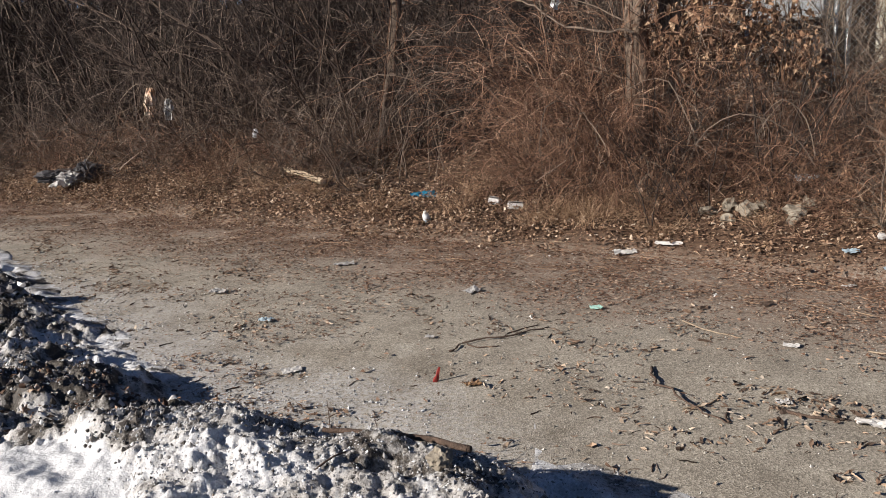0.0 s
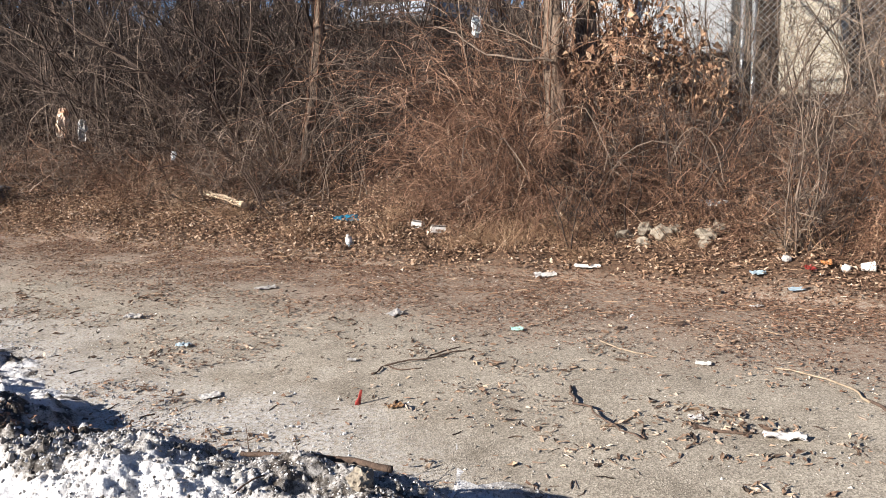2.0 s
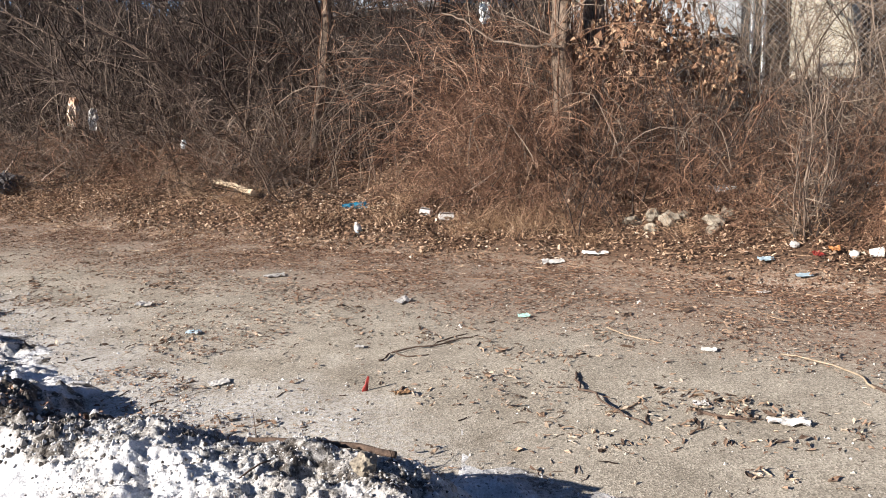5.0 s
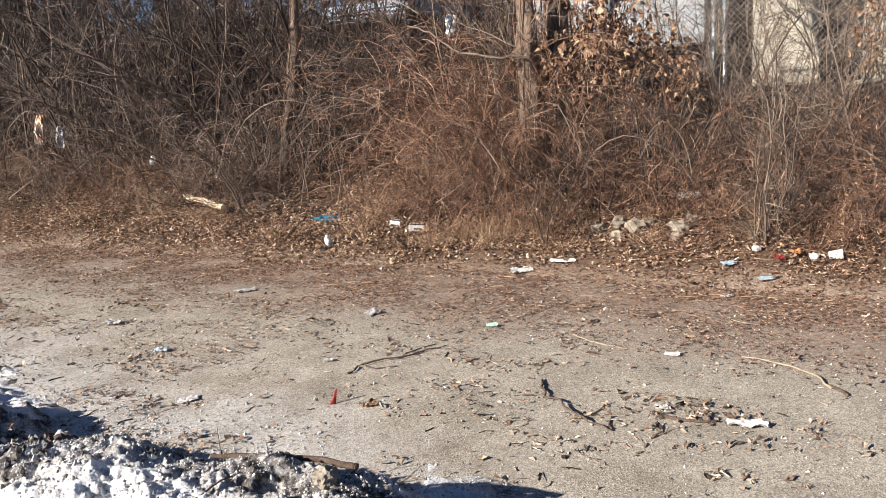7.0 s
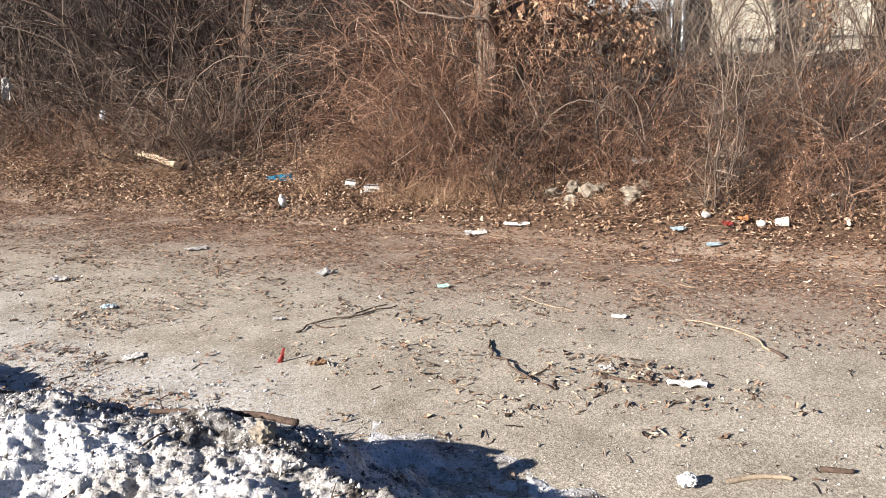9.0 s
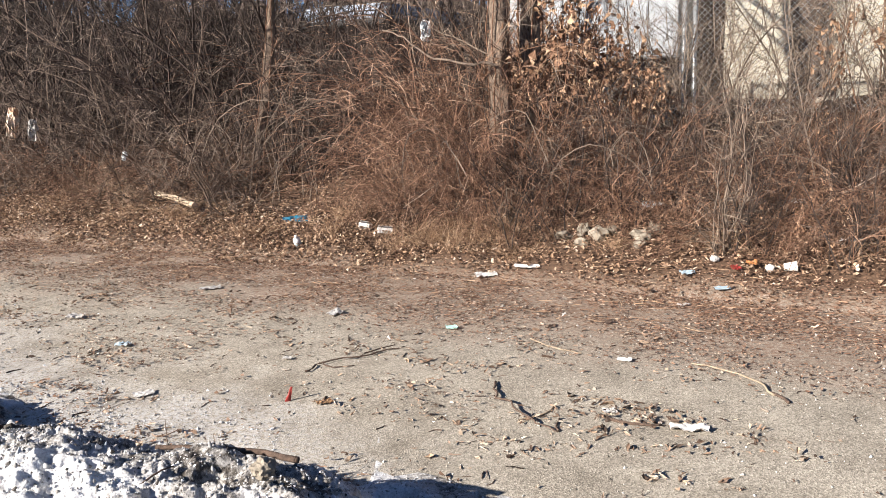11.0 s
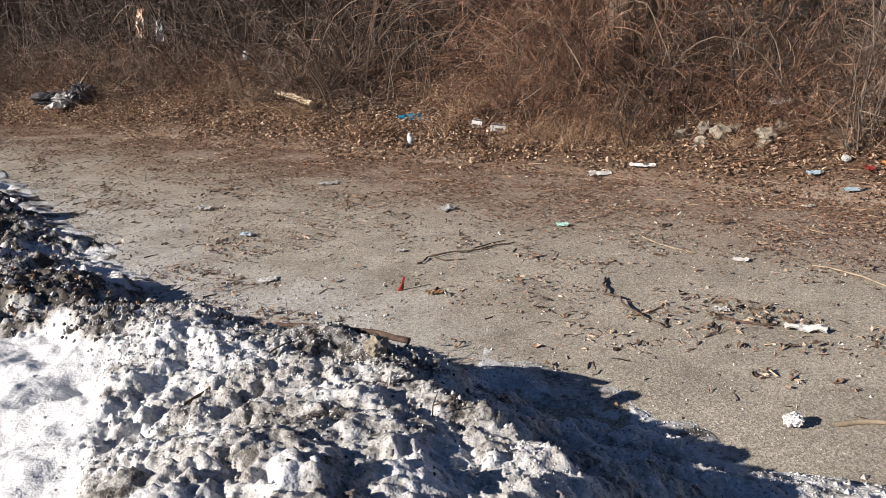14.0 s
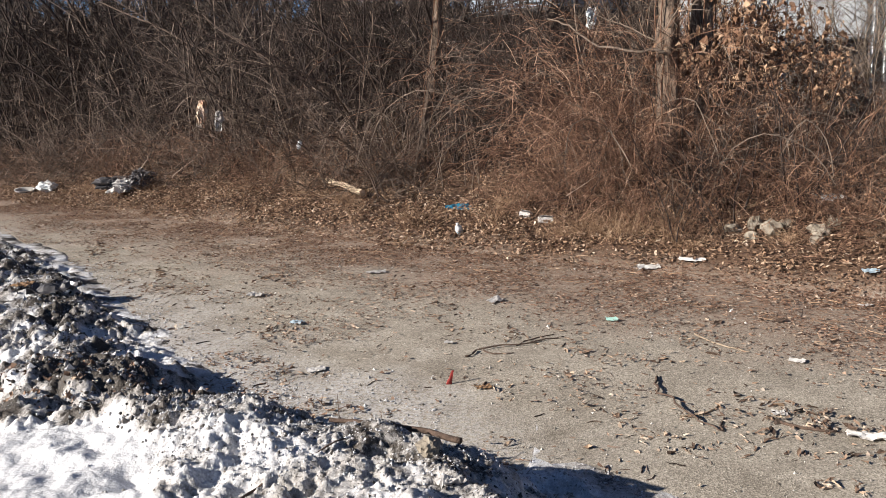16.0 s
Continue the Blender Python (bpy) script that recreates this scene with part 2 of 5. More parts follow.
def snow_z(x, y, fine=True):
    x, y = np.asarray(x, float), np.asarray(y, float)
    d, h = crest_frame(x, y)
    d = d + 0.1 * vnoise(x * 1.7, y * 1.7, 1) + 0.06 * vnoise(x * 4.3, y * 4.3, 2)
    right = np.clip((x - 0.2) * 2, 0, 1)
    w = 0.34 + 0.65 * h + 0.4 * right + 0.3 * np.clip((-0.7 - x) / 0.5, 0, 1)
    f = np.clip(d / w, 0, 1)
    fall = (1 - right) * (1 - 0.5 * f - 0.5 * f * f * (3 - 2 * f)) + right * (1 - f) ** 1.7
    front = h * fall - 0.06 * np.clip((d - w) / 0.1, 0, 1)
    back = h - np.clip(-d, 0, 1.2) * 0.05
    z = np.where(d > 0, front, back)
    # a knoll whose top leans towards the road
    z = z + 0.06 * np.exp(-((x - 0.02) ** 2 / 0.12 + (y - 1.1) ** 2 / 0.25)) - 0.11 * np.clip(x - 0.22, 0, 0.62) * np.clip((1.75 - y) / 0.4, 0, 1) * np.clip(z / 0.4, 0, 1)
    apron = 0.04 * np.clip((2.18 - 0.62 * (x - 0.95) - y + 0.3 * vnoise(x * 2.6, y * 2.6, 7) + 0.12 * vnoise(x * 7, y * 7, 3)) / 0.4, -0.4, 1) * np.clip(x - 0.2, 0, 1) - 0.3 * np.clip(0.5 - x, 0, 1)
    z = np.maximum(z, apron)
    z = z * (0.25 + 0.75 * np.clip((y + 0.9) / 1.3, 0, 1))
    c = clean_mask(x, y)
    dips = 0.08 * np.exp(-((x + 0.92) ** 2 + (y - 1.72) ** 2) / 0.02) + 0.07 * np.exp(-((x + 1.02) ** 2 + (y - 1.3) ** 2) / 0.025)
    hollow = 0.09 * np.exp(-((x + 2.85) ** 2 + (y - 3.4) ** 2) / 0.1) + 0.07 * np.exp(-((x - 0.04) ** 2 + (y - 1.84) ** 2) / 0.012)
    rib = 0.07 * np.exp(-((y - 2.8 + 0.1 * vnoise(x * 2, y, 3)) / 0.17) ** 2) * np.clip((-1.5 - x) / 0.3, 0, 1) * np.clip((x + 3.2) / 0.4, 0, 1)
    # the clean slab ends in a step, with a shaded trench before the dirt rib
    trench = 0.1 * np.exp(-((y - 2.5 - 0.1 * vnoise(x * 2, y, 5)) / 0.14) ** 2) * np.clip((-0.85 - x) / 0.25, 0, 1)
    z = z - hollow + rib - trench
    # the ploughed heap thins out raggedly on the far sides
    ragged = 0.5 * vnoise(x * 0.8, y * 0.8, 2) + 0.25 * vnoise(x * 2.4, y * 2.4, 5)
    out = np.maximum(np.maximum(np.where(y < 1.2, x - 2.3 + 0.35 * y, -1.0), -4.0 - y), -9.0 - x) + ragged
    z = z - 0.7 * np.clip(out / 1.2, 0, 1) - 0.5 * np.clip((out - 0.9) / 0.2, 0, 1)
    z = z - 0.045 * c - dips + c * (0.03 * vnoise(x * 2.3, y * 2.3, 5) + 0.012 * fbm(x * 7, y * 7, 2, 2))
    lump = 0.05 * np.clip(x, 0, 1) * fbm(x * 4.6, y * 4.6, 2, 1) + 0.045 * fbm(x * 3.1, y * 3.1, 2, 3) + 0.02 * vnoise(x * 8, y * 8, 5)
    lump = lump + np.clip((-0.8 - x) / 0.5, 0, 1) * (0.024 * fbm(x * 6.5, y * 6.5, 3, 4, 0.65) + 0.012 * (0.4 - worley(x * 8 + 0.4 * vnoise(x * 11, y * 11, 2), y * 8, 6) ** 2) + 0.014 * fbm(x * 19, y * 19, 3, 1, 0.7))
    if fine:
        wx, wy = x + 0.03 * vnoise(x * 9, y * 9, 1), y + 0.03 * vnoise(x * 9, y * 9, 2)
        vx, vy = x + 0.012 * vnoise(x * 25, y * 25, 3), y + 0.012 * vnoise(x * 25, y * 25, 4)
        ux, uy = x + 0.006 * vnoise(x * 60, y * 60, 5), y + 0.006 * vnoise(x * 60, y * 60, 6)
        grain = 0.011 * (0.4 - worley(ux * 31, uy * 31, 4) ** 2) + 0.005 * (0.4 - worley(ux * 58, uy * 58, 5) ** 2) + 0.003 * vnoise(x * 70, y * 70, 0)
        lump = lump + 0.022 * (0.4 - worley(wx * 6, wy * 6, 1) ** 2) + 0.013 * (0.4 - worley(vx * 21, vy * 21, 7) ** 2) + 0.023 * (0.4 - worley(vx * 13, vy * 13, 2) ** 2) + grain
        lump = lump + 0.02 * fbm(x * 9, y * 9, 4, 3, 0.6) - 0.085 * np.clip(fbm(x * 5.5, y * 5.5, 4, 6, 0.6) - 0.3, 0, 1)
        z = z + c * (0.014 * fbm(x * 12, y * 12, 2, 5, 0.5) + 0.25 * grain)
    return z + lump * (1 - 0.93 * c) * np.clip(z / 0.07 + 0.1, 0, 1)


def snow_material():
    m, t, b = material("dirty_snow", 0.6)
    at = t.nodes.new("ShaderNodeAttribute")
    at.attribute_name = "grime"
    grime = at.outputs["Fac"]
    n1 = noise_tex(t, 7, 8, 0.72)
    n2 = noise_tex(t, 34, 6, 0.7)
    n3 = noise_tex(t, 110, 3, 0.6)
    v = calc(t, "ADD", calc(t, "MULTIPLY", n1, 0.5), calc(t, "MULTIPLY", n2, 0.5))
    # thin grey film, brown-black melted-out dirt, single specks of grit
    film = calc(t, "MULTIPLY", calc(t, "SUBTRACT", v, calc(t, "SUBTRACT", 0.66, calc(t, "MULTIPLY", grime, 0.46))), 4.5, True)
    col = mix(t, calc(t, "MULTIPLY", film, 0.92), (0.64, 0.65, 0.675), (0.38, 0.365, 0.35))
    thr = calc(t, "SUBTRACT", 0.7, calc(t, "MULTIPLY", grime, 0.235))
    dirt = calc(t, "MULTIPLY", calc(t, "SUBTRACT", v, thr), 9.0, True)
    earth = ramp(t, n3, [(0.3, (0.018, 0.015, 0.013)), (0.7, (0.1, 0.084, 0.07))])
    col = mix(t, calc(t, "MULTIPLY", dirt, 0.97), col, earth)
    blot = noise_tex(t, 46, 4, 0.75)
    dot = calc(t, "MULTIPLY", calc(t, "SUBTRACT", blot, calc(t, "SUBTRACT", 0.72, calc(t, "MULTIPLY", grime, 0.13))), 14.0, True)
    col = mix(t, calc(t, "MULTIPLY", dot, 0.85), col, (0.07, 0.058, 0.048))
    specks = calc(t, "MULTIPLY", calc(t, "SUBTRACT", n3, calc(t, "SUBTRACT", 0.74, calc(t, "MULTIPLY", grime, 0.15))), 16.0, True)
    col = mix(t, calc(t, "MULTIPLY", specks, 0.9), col, (0.045, 0.038, 0.032))
    col = mix(t, 1.0, col, ramp(t, noise_tex(t, 95, 5, 0.75), [(0.36, (0.72, 0.72, 0.74)), (0.6, (1.06, 1.06, 1.06))]), "MULTIPLY")
    t.links.new(col, b.inputs["Base Color"])
    b.inputs["Subsurface Weight"].default_value = 0.55
    b.inputs["Subsurface Radius"].default_value = (1.0, 1.0, 1.0)
    b.inputs["Subsurface Scale"].default_value = 0.012
    grains = []
    for sc in (62, 150):
        g = t.nodes.new("ShaderNodeTexVoronoi")
        g.inputs["Scale"].default_value = sc
        t.links.new(coords(t), g.inputs["Vector"])
        grains.append(g.outputs["Distance"])
    bump(t, b, calc(t, "ADD", calc(t, "MULTIPLY", grains[0], -1.0), calc(t, "MULTIPLY", grains[1], -0.6)), 0.35, 0.008)
    return m


def snow_mesh(name, boxes, mat):
    """One sheet out of boxes (x0, x1, y0, y1, step), finer where the bank is near."""
    VV, FF, n0 = [], [], 0
    for x0, x1, y0, y1, step in boxes:
        xs, ys = np.linspace(x0, x1, int((x1 - x0) / step) + 1), np.linspace(y0, y1, int((y1 - y0) / step) + 1)
        X, Y = np.meshgrid(xs, ys, indexing="ij")
        Z = snow_z(X, Y)
        F = grid_faces(len(xs), len(ys))
        F = F[Z.ravel()[F].max(1) > -0.015]
        used = np.unique(F)
        remap = np.full(X.size, -1)
        remap[used] = np.arange(len(used)) + n0
        VV.append(np.stack([X.ravel(), Y.ravel(), Z.ravel()], 1)[used])
        FF.append(remap[F])
        n0 += len(used)
    V = np.concatenate(VV)
    me = mesh_from(name, V, np.concatenate(FF), mat, True)
    at = me.attributes.new("grime", "FLOAT", "POINT")
    x, y = V[:, 0], V[:, 1]
    d, h = crest_frame(x, y)
    g = 0.66 + 0.3 * vnoise(x * 2.1, y * 2.1, 6) + 0.3 * vnoise(x * 6, y * 6, 2) + 0.3 * fbm(x * 11, y * 11, 3, 4)
    g = g + 0.12 * np.clip((-0.75 - x) / 0.5, 0, 1) - 0.9 * np.exp(-((x + 2.8) ** 2 + (y - 3.4) ** 2) / 0.12)
    g = g + 0.35 * np.clip(1.2 - np.abs(d - 0.1) / 0.32, 0, 1) * np.clip((0.6 - x) / 0.4, 0, 1)
    g = g + 0.4 * np.exp(-((y - 2.78) / 0.24) ** 2) * np.clip((-0.8 - x) / 0.3, 0, 1)
    g = np.maximum(g, 0.46) + 0.65 * fbm(x * 8, y * 8, 3, 5) * np.clip((-0.7 - x) / 0.4, 0, 1)
    g = np.clip(g, 0.1, 1.5) * (1 - 0.97 * clean_mask(x, y))
    at.data.foreach_set("value", g.astype(np.float32))
    return me


SNOW = snow_material()
snow = new("snow_bank", snow_mesh("snow_bank", [(-1.5, 2.2, 0.4, 3.0, 0.0072), (-1.5, 2.2, 3.0, 3.3, 0.02), (2.2, 2.4, 0.4, 3.3, 0.02), (-1.5, 2.4, -1.6, 0.4, 0.016), (-3.4, -1.5, 1.6, 5.6, 0.011), (-3.4, -1.5, -1.6, 1.6, 0.02), (-1.5, 2.4, -6.0, -1.6, 0.06), (2.4, 4.6, -6.0, 1.2, 0.06),
                                                (-3.4, -1.5, -6.0, -1.6, 0.08), (-6.0, -3.4, 2.5, 8.6, 0.024), (-10.0, -6.0, -1.0, 10.6, 0.05), (-10.0, -3.4, -6.0, -1.0, 0.1), (-6.0, -3.4, -1.0, 2.5, 0.06), (-6.0, -3.4, 8.6, 10.6, 0.06)], SNOW))
tagged(snow, "ploughed bank of old snow, grimy crumbling ridge, clean white behind", "snow bank", kind="structure")


def rest_z(x, y):
    return float(max(ground_z(x, y), snow_z(np.array([x]), np.array([y]))[0]))


# ---- twigs and leaves ----
class Tubes:
    def __init__(self):
        self.v, self.f = [], []

    def tube(self, pts, r0, r1, sides=3):
        n = len(pts)
        base = len(self.v)
        for i, p in enumerate(pts):
            q = pts[min(i + 1, n - 1)] - pts[max(i - 1, 0)]
            if q.length < 1e-9:
                q = Vector((0, 0, 1))
            q.normalize()
            u = q.cross(Vector((0.31, 0.95, 0.07)) if abs(q.y) < 0.9 else Vector((1, 0, 0))).normalized()
            w = q.cross(u)
            r = r0 + (r1 - r0) * i / (n - 1)
            for k in range(sides):
                an = 2 * math.pi * k / sides
                c = p + (u * math.cos(an) + w * math.sin(an)) * r
                self.v.append((c.x, c.y, c.z))
        for i in range(n - 1):
            for k in range(sides):
                k2 = (k + 1) % sides
                self.f.append((base + i * sides + k, base + i * sides + k2, base + (i + 1) * sides + k2, base + (i + 1) * sides + k))
        self.f.append(tuple(base + (n - 1) * sides + k for k in range(sides)))

    def mesh(self, name, mat, smooth=False):
        return mesh_from(name, self.v, self.f, mat, smooth)


def stem(rng, p, way, length, n, wiggle, droop):
    """A wandering line of points; droop bends it to the ground (or, below 0, up)."""
    pts, q, d = [p.copy()], p.copy(), way.normalized()
    step = length / n
    for i in range(n):
        d = d + Vector((rng.gauss(0, wiggle), rng.gauss(0, wiggle), rng.gauss(0, wiggle * 0.7) - droop * (0.3 + i / n)))
        d.normalize()
        q = q + d * step
        if q.z < 0.01:
            q.z = 0.01 + rng.random() * 0.02
            d.z = abs(d.z) * 0.2
        pts.append(q.copy())
    return pts


def spread_way(rng, tilt):
    an, t = rng.random() * 2 * math.pi, math.tan(radians(tilt)) * math.sqrt(rng.random())
    return Vector((math.cos(an) * t, math.sin(an) * t, 1.0)).normalized()


def side_way(rng, d, angle):
    r = Vector((rng.gauss(0, 1), rng.gauss(0, 1), rng.gauss(0, 1)))
    r = (r - d * r.dot(d)).normalized()
    return (d * math.cos(angle) + r * math.sin(angle)).normalized()


def branching(T, rng, pts, r0, count, length, sub, droop, wiggle=0.3, start=0.2, ends=None, thin=0.0034):
    n = len(pts) - 1
    for _ in range(count):
        k = start + (1 - start) * rng.random()
        i = min(int(k * n), n - 1)
        p = pts[i].lerp(pts[i + 1], k * n - i)
        d = (pts[i + 1] - pts[i]).normalized()
        L = length * (0.4 + 0.9 * rng.random()) * (1.15 - 0.5 * k)
        tw = stem(rng, p, side_way(rng, d, 0.45 + 0.7 * rng.random()), L, 4, wiggle, droop)
        rt = max(thin, r0 * (0.6 - 0.2 * k) * rng.uniform(0.5, 1.1))
        T.tube(tw, rt, rt * 0.55)
        if ends is not None:
            ends.append((tw[-1], tw[-1] - tw[-2]))
            ends.append((tw[2], tw[3] - tw[2]))
        for _ in range(sub):
            j = rng.randint(1, 3)
            st = stem(rng, tw[j], side_way(rng, (tw[j + 1] - tw[j]).normalized(), 0.4 + 0.8 * rng.random()), L * (0.3 + 0.5 * rng.random()), 2, wiggle, droop)
            T.tube(st, max(rt * 0.65, thin * 0.75), thin * 0.5)
            if ends is not None:
                ends.append((st[-1], st[-1] - st[-2]))


def thicket_mesh(seed, mat, stems=13, height=2.6, tilt=38, spread=0.4, droop=0.02, r=0.011, twigs=12, sub=3, ends=None, wiggle=0.17, reach=0.26, start=0.06):
    """One mesh a stem, and one more with all their side twigs."""
    rng, out, W = random.Random(seed), [], Tubes()
    for _ in range(stems):
        T = Tubes()
        p = Vector((rng.gauss(0, spread), rng.gauss(0, spread), -0.05))
        L = height * (0.5 + 0.6 * rng.random())
        pts = stem(rng, p, spread_way(rng, tilt), L, 8, wiggle, droop)
        rr = r * (0.45 + 0.85 * rng.random())
        T.tube(pts, rr, rr * 0.35, 4)
        branching(W, rng, pts, rr * 0.7, twigs, reach * height, sub, droop + 0.02, 0.2, start, ends)
        out.append(T.mesh("stem", mat))
    return out, W.mesh("twigs", mat)


def arching_mesh(seed, mat, canes=28, height=2.0, r=0.007, twigs=9, sub=1, spread=0.3):
    """Canes that rise, bow over and hang back to the ground, and their side shoots."""
    rng, out, W = random.Random(seed), [], Tubes()
    for _ in range(canes):
        T = Tubes()
        p = Vector((rng.gauss(0, spread), rng.gauss(0, spread * 0.8), -0.05))
        pts = stem(rng, p, spread_way(rng, 40), height * (0.8 + 1.0 * rng.random()), 11, 0.09, 0.12 + 0.15 * rng.random())
        rr = r * (0.5 + 0.7 * rng.random())
        T.tube(pts, rr, rr * 0.45)
        branching(W, rng, pts, rr * 0.8, twigs, 0.62, sub, 0.24, 0.13, 0.2)
        out.append(T.mesh("cane", mat))
    return out, W.mesh("twigs", mat)


def tangle_mesh(seed, mat, n=135, wide=0.9, height=0.55, r=0.0048):
    """A low mat of crossing dead stalks."""
    rng, T = random.Random(seed), Tubes()
    for _ in range(n):
        p = Vector((rng.uniform(-wide, wide), rng.uniform(-0.6, 0.6), abs(rng.gauss(0, height * 0.5))))
        d = Vector((rng.gauss(0, 1), rng.gauss(0, 0.8), rng.gauss(0.2, 0.6)))
        pts = stem(rng, p, d, rng.uniform(0.25, 0.9), 5, 0.25, 0.06)
        rr = r * rng.uniform(0.6, 1.5)
        T.tube(pts, rr, rr * 0.45)
        if rng.random() < 0.5:
            branching(T, rng, pts, rr, 2, 0.3, 0, 0.05)
    return T.mesh("stalks", mat)


def tuft_mesh(seed, mat, n=130):
    """Dry grass: many thin blades that bend outwards."""
    rng, T = random.Random(seed), Tubes()
    for _ in range(n):
        p = Vector((rng.gauss(0, 0.12), rng.gauss(0, 0.1), -0.02))
        pts = stem(rng, p, spread_way(rng, 50), rng.uniform(0.18, 0.5), 4, 0.12, 0.16)
        T.tube(pts, 0.0028, 0.0013)
    return T.mesh("blades", mat)


def weed_mesh(seed, mat, n=46):
    """Upright dead stalks with a few short side shoots."""
    rng, T = random.Random(seed), Tubes()
    for _ in range(n):
        p = Vector((rng.gauss(0, 0.26), rng.gauss(0, 0.2), -0.03))
        pts = stem(rng, p, spread_way(rng, 55), rng.uniform(0.3, 0.8), 5, 0.18, 0.07)
        T.tube(pts, 0.0032, 0.0015)
        branching(T, rng, pts, 0.003, 3, 0.22, 0, 0.03, 0.15, 0.3, None, 0.0018)
    return T.mesh("stalks", mat)


LEAF = np.array([(0, -0.5, 0), (0.22, -0.28, 0.06), (0.3, 0.05, 0.1), (0.17, 0.33, 0.07), (0, 0.52, 0.02),
                 (-0.17, 0.33, 0.09), (-0.3, 0.05, 0.08), (-0.22, -0.28, 0.07), (0, 0.02, 0.0)])
LEAF_FACES = np.array([(8, 0, 1, 2), (8, 2, 3, 4), (8, 4, 5, 6), (8, 6, 7, 0)])


def flakes_mesh(name, centres, sizes, mat, rng):
    """Many flat bent flakes, two quads each."""
    n = len(centres)
    tpl = np.repeat(np.array([(-0.5, -0.3, 0), (0, -0.34, 0), (0.5, -0.22, 0), (0.45, 0.24, 0), (0, 0.3, 0), (-0.5, 0.2, 0)], float)[None], n, 0) * np.asarray(sizes)[:, None, None]
    tpl[:, :, 1] *= rng.uniform(0.16, 0.7, (n, 1))
    tpl[:, :, :2] += rng.normal(0, 0.09, (n, 6, 2)) * np.asarray(sizes)[:, None, None]
    tpl[:, :, 2] += np.abs(rng.normal(0, 0.16, (n, 6))) * np.asarray(sizes)[:, None]
    yaw = rng.uniform(0, 2 * np.pi, n)
    c, s = np.cos(yaw)[:, None], np.sin(yaw)[:, None]
    x, y = tpl[:, :, 0], tpl[:, :, 1]
    V = np.stack([x * c - y * s, x * s + y * c, tpl[:, :, 2]], 2) + np.asarray(centres)[:, None, :]
    F = np.array([(0, 1, 4, 5), (1, 2, 3, 4)])[None] + (np.arange(n) * 6)[:, None, None]
    return mesh_from(name, V.reshape(-1, 3), F.reshape(-1, 4), mat)


def leaves_mesh(name, centres, sizes, mat, rng, lying=1.0, curl=1.0, narrow=1.0):
    """Many crumpled leaves in one mesh. lying: 1 flat on the ground, 0 turned at random."""
    n = len(centres)
    tpl = np.repeat(LEAF[None], n, 0) * np.asarray(sizes)[:, None, None]
    tpl[:, :, 0] *= rng.uniform(0.6, 1.25, (n, 1)) * narrow
    tpl[:, :, 2] *= rng.uniform(-0.8, 2.8, (n, 1)) * curl
    tpl[:, :, 2] += rng.normal(0, 0.11, (n, 9)) * np.asarray(sizes)[:, None] * curl
    tpl[:, :, :2] += rng.normal(0, 0.085, (n, 9, 2)) * np.asarray(sizes)[:, None, None]
    yaw = rng.uniform(0, 2 * np.pi, n)
    tilt = rng.normal(0, 0.22 + (1 - lying) * 1.2, n)
    c, s = np.cos(tilt), np.sin(tilt)
    y, z = tpl[:, :, 1] * c[:, None] - tpl[:, :, 2] * s[:, None], tpl[:, :, 1] * s[:, None] + tpl[:, :, 2] * c[:, None]
    x = tpl[:, :, 0]
    c, s = np.cos(yaw)[:, None], np.sin(yaw)[:, None]
    V = np.stack([x * c - y * s, x * s + y * c, z], 2) + np.asarray(centres)[:, None, :]
    F = LEAF_FACES[None] + (np.arange(n) * 9)[:, None, None]
    return mesh_from(name, V.reshape(-1, 3), F.reshape(-1, 4), mat)


TWIG_GREY = islands("grey_twig_bark", [(0.0, (0.03, 0.021, 0.017)), (0.5, (0.085, 0.061, 0.049)), (0.8, (0.17, 0.125, 0.1)), (0.94, (0.29, 0.225, 0.185)), (1.0, (0.46, 0.38, 0.32))])
# darker copy of the twig bark: the thicket's inner shade as colour
TWIG_SHADED = islands("shaded_twig_bark", [(0.0, (0.018, 0.013, 0.011)), (0.6, (0.05, 0.036, 0.03)), (0.9, (0.12, 0.088, 0.073)), (1.0, (0.24, 0.18, 0.15))])
TWIG_PALE = islands("pale_twig_bark", [(0.0, (0.05, 0.037, 0.029)), (0.5, (0.125, 0.095, 0.075)), (1.0, (0.32, 0.255, 0.205))])
TWIG_BROWN = islands("brown_cane_bark", [(0.0, (0.035, 0.018, 0.0125)), (0.4, (0.115, 0.06, 0.039)), (0.8, (0.27, 0.157, 0.104)), (1.0, (0.5, 0.355, 0.262))])
STRAW = islands("dry_straw", [(0.0, (0.12, 0.07, 0.042)), (0.4, (0.25, 0.155, 0.097)), (0.8, (0.42, 0.285, 0.187)), (1.0, (0.58, 0.44, 0.31))])
WEED = islands("dead_weed_stalk", [(0.0, (0.08, 0.05, 0.034)), (0.5, (0.2, 0.135, 0.093)), (1.0, (0.42, 0.31, 0.225))])
LEAF_MAT = islands("dead_leaf", [(0.0, (0.06, 0.036, 0.025)), (0.35, (0.2, 0.123, 0.08)), (0.68, (0.37, 0.245, 0.162)), (0.92, (0.52, 0.385, 0.28)), (1.0, (0.68, 0.57, 0.46))], 0.75, 60)
LEAF_RUST = islands("hanging_rust_leaf", [(0.0, (0.12, 0.062, 0.037)), (0.5, (0.25, 0.14, 0.085)), (1.0, (0.45, 0.31, 0.205))], 0.7, 60)
LEAF_CRUMB = islands("crushed_leaf", [(0.0, (0.05, 0.029, 0.021)), (0.45, (0.17, 0.093, 0.062)), (0.78, (0.3, 0.18, 0.122)), (0.94, (0.42, 0.3, 0.22)), (1.0, (0.6, 0.51, 0.43))], 0.85, 60)
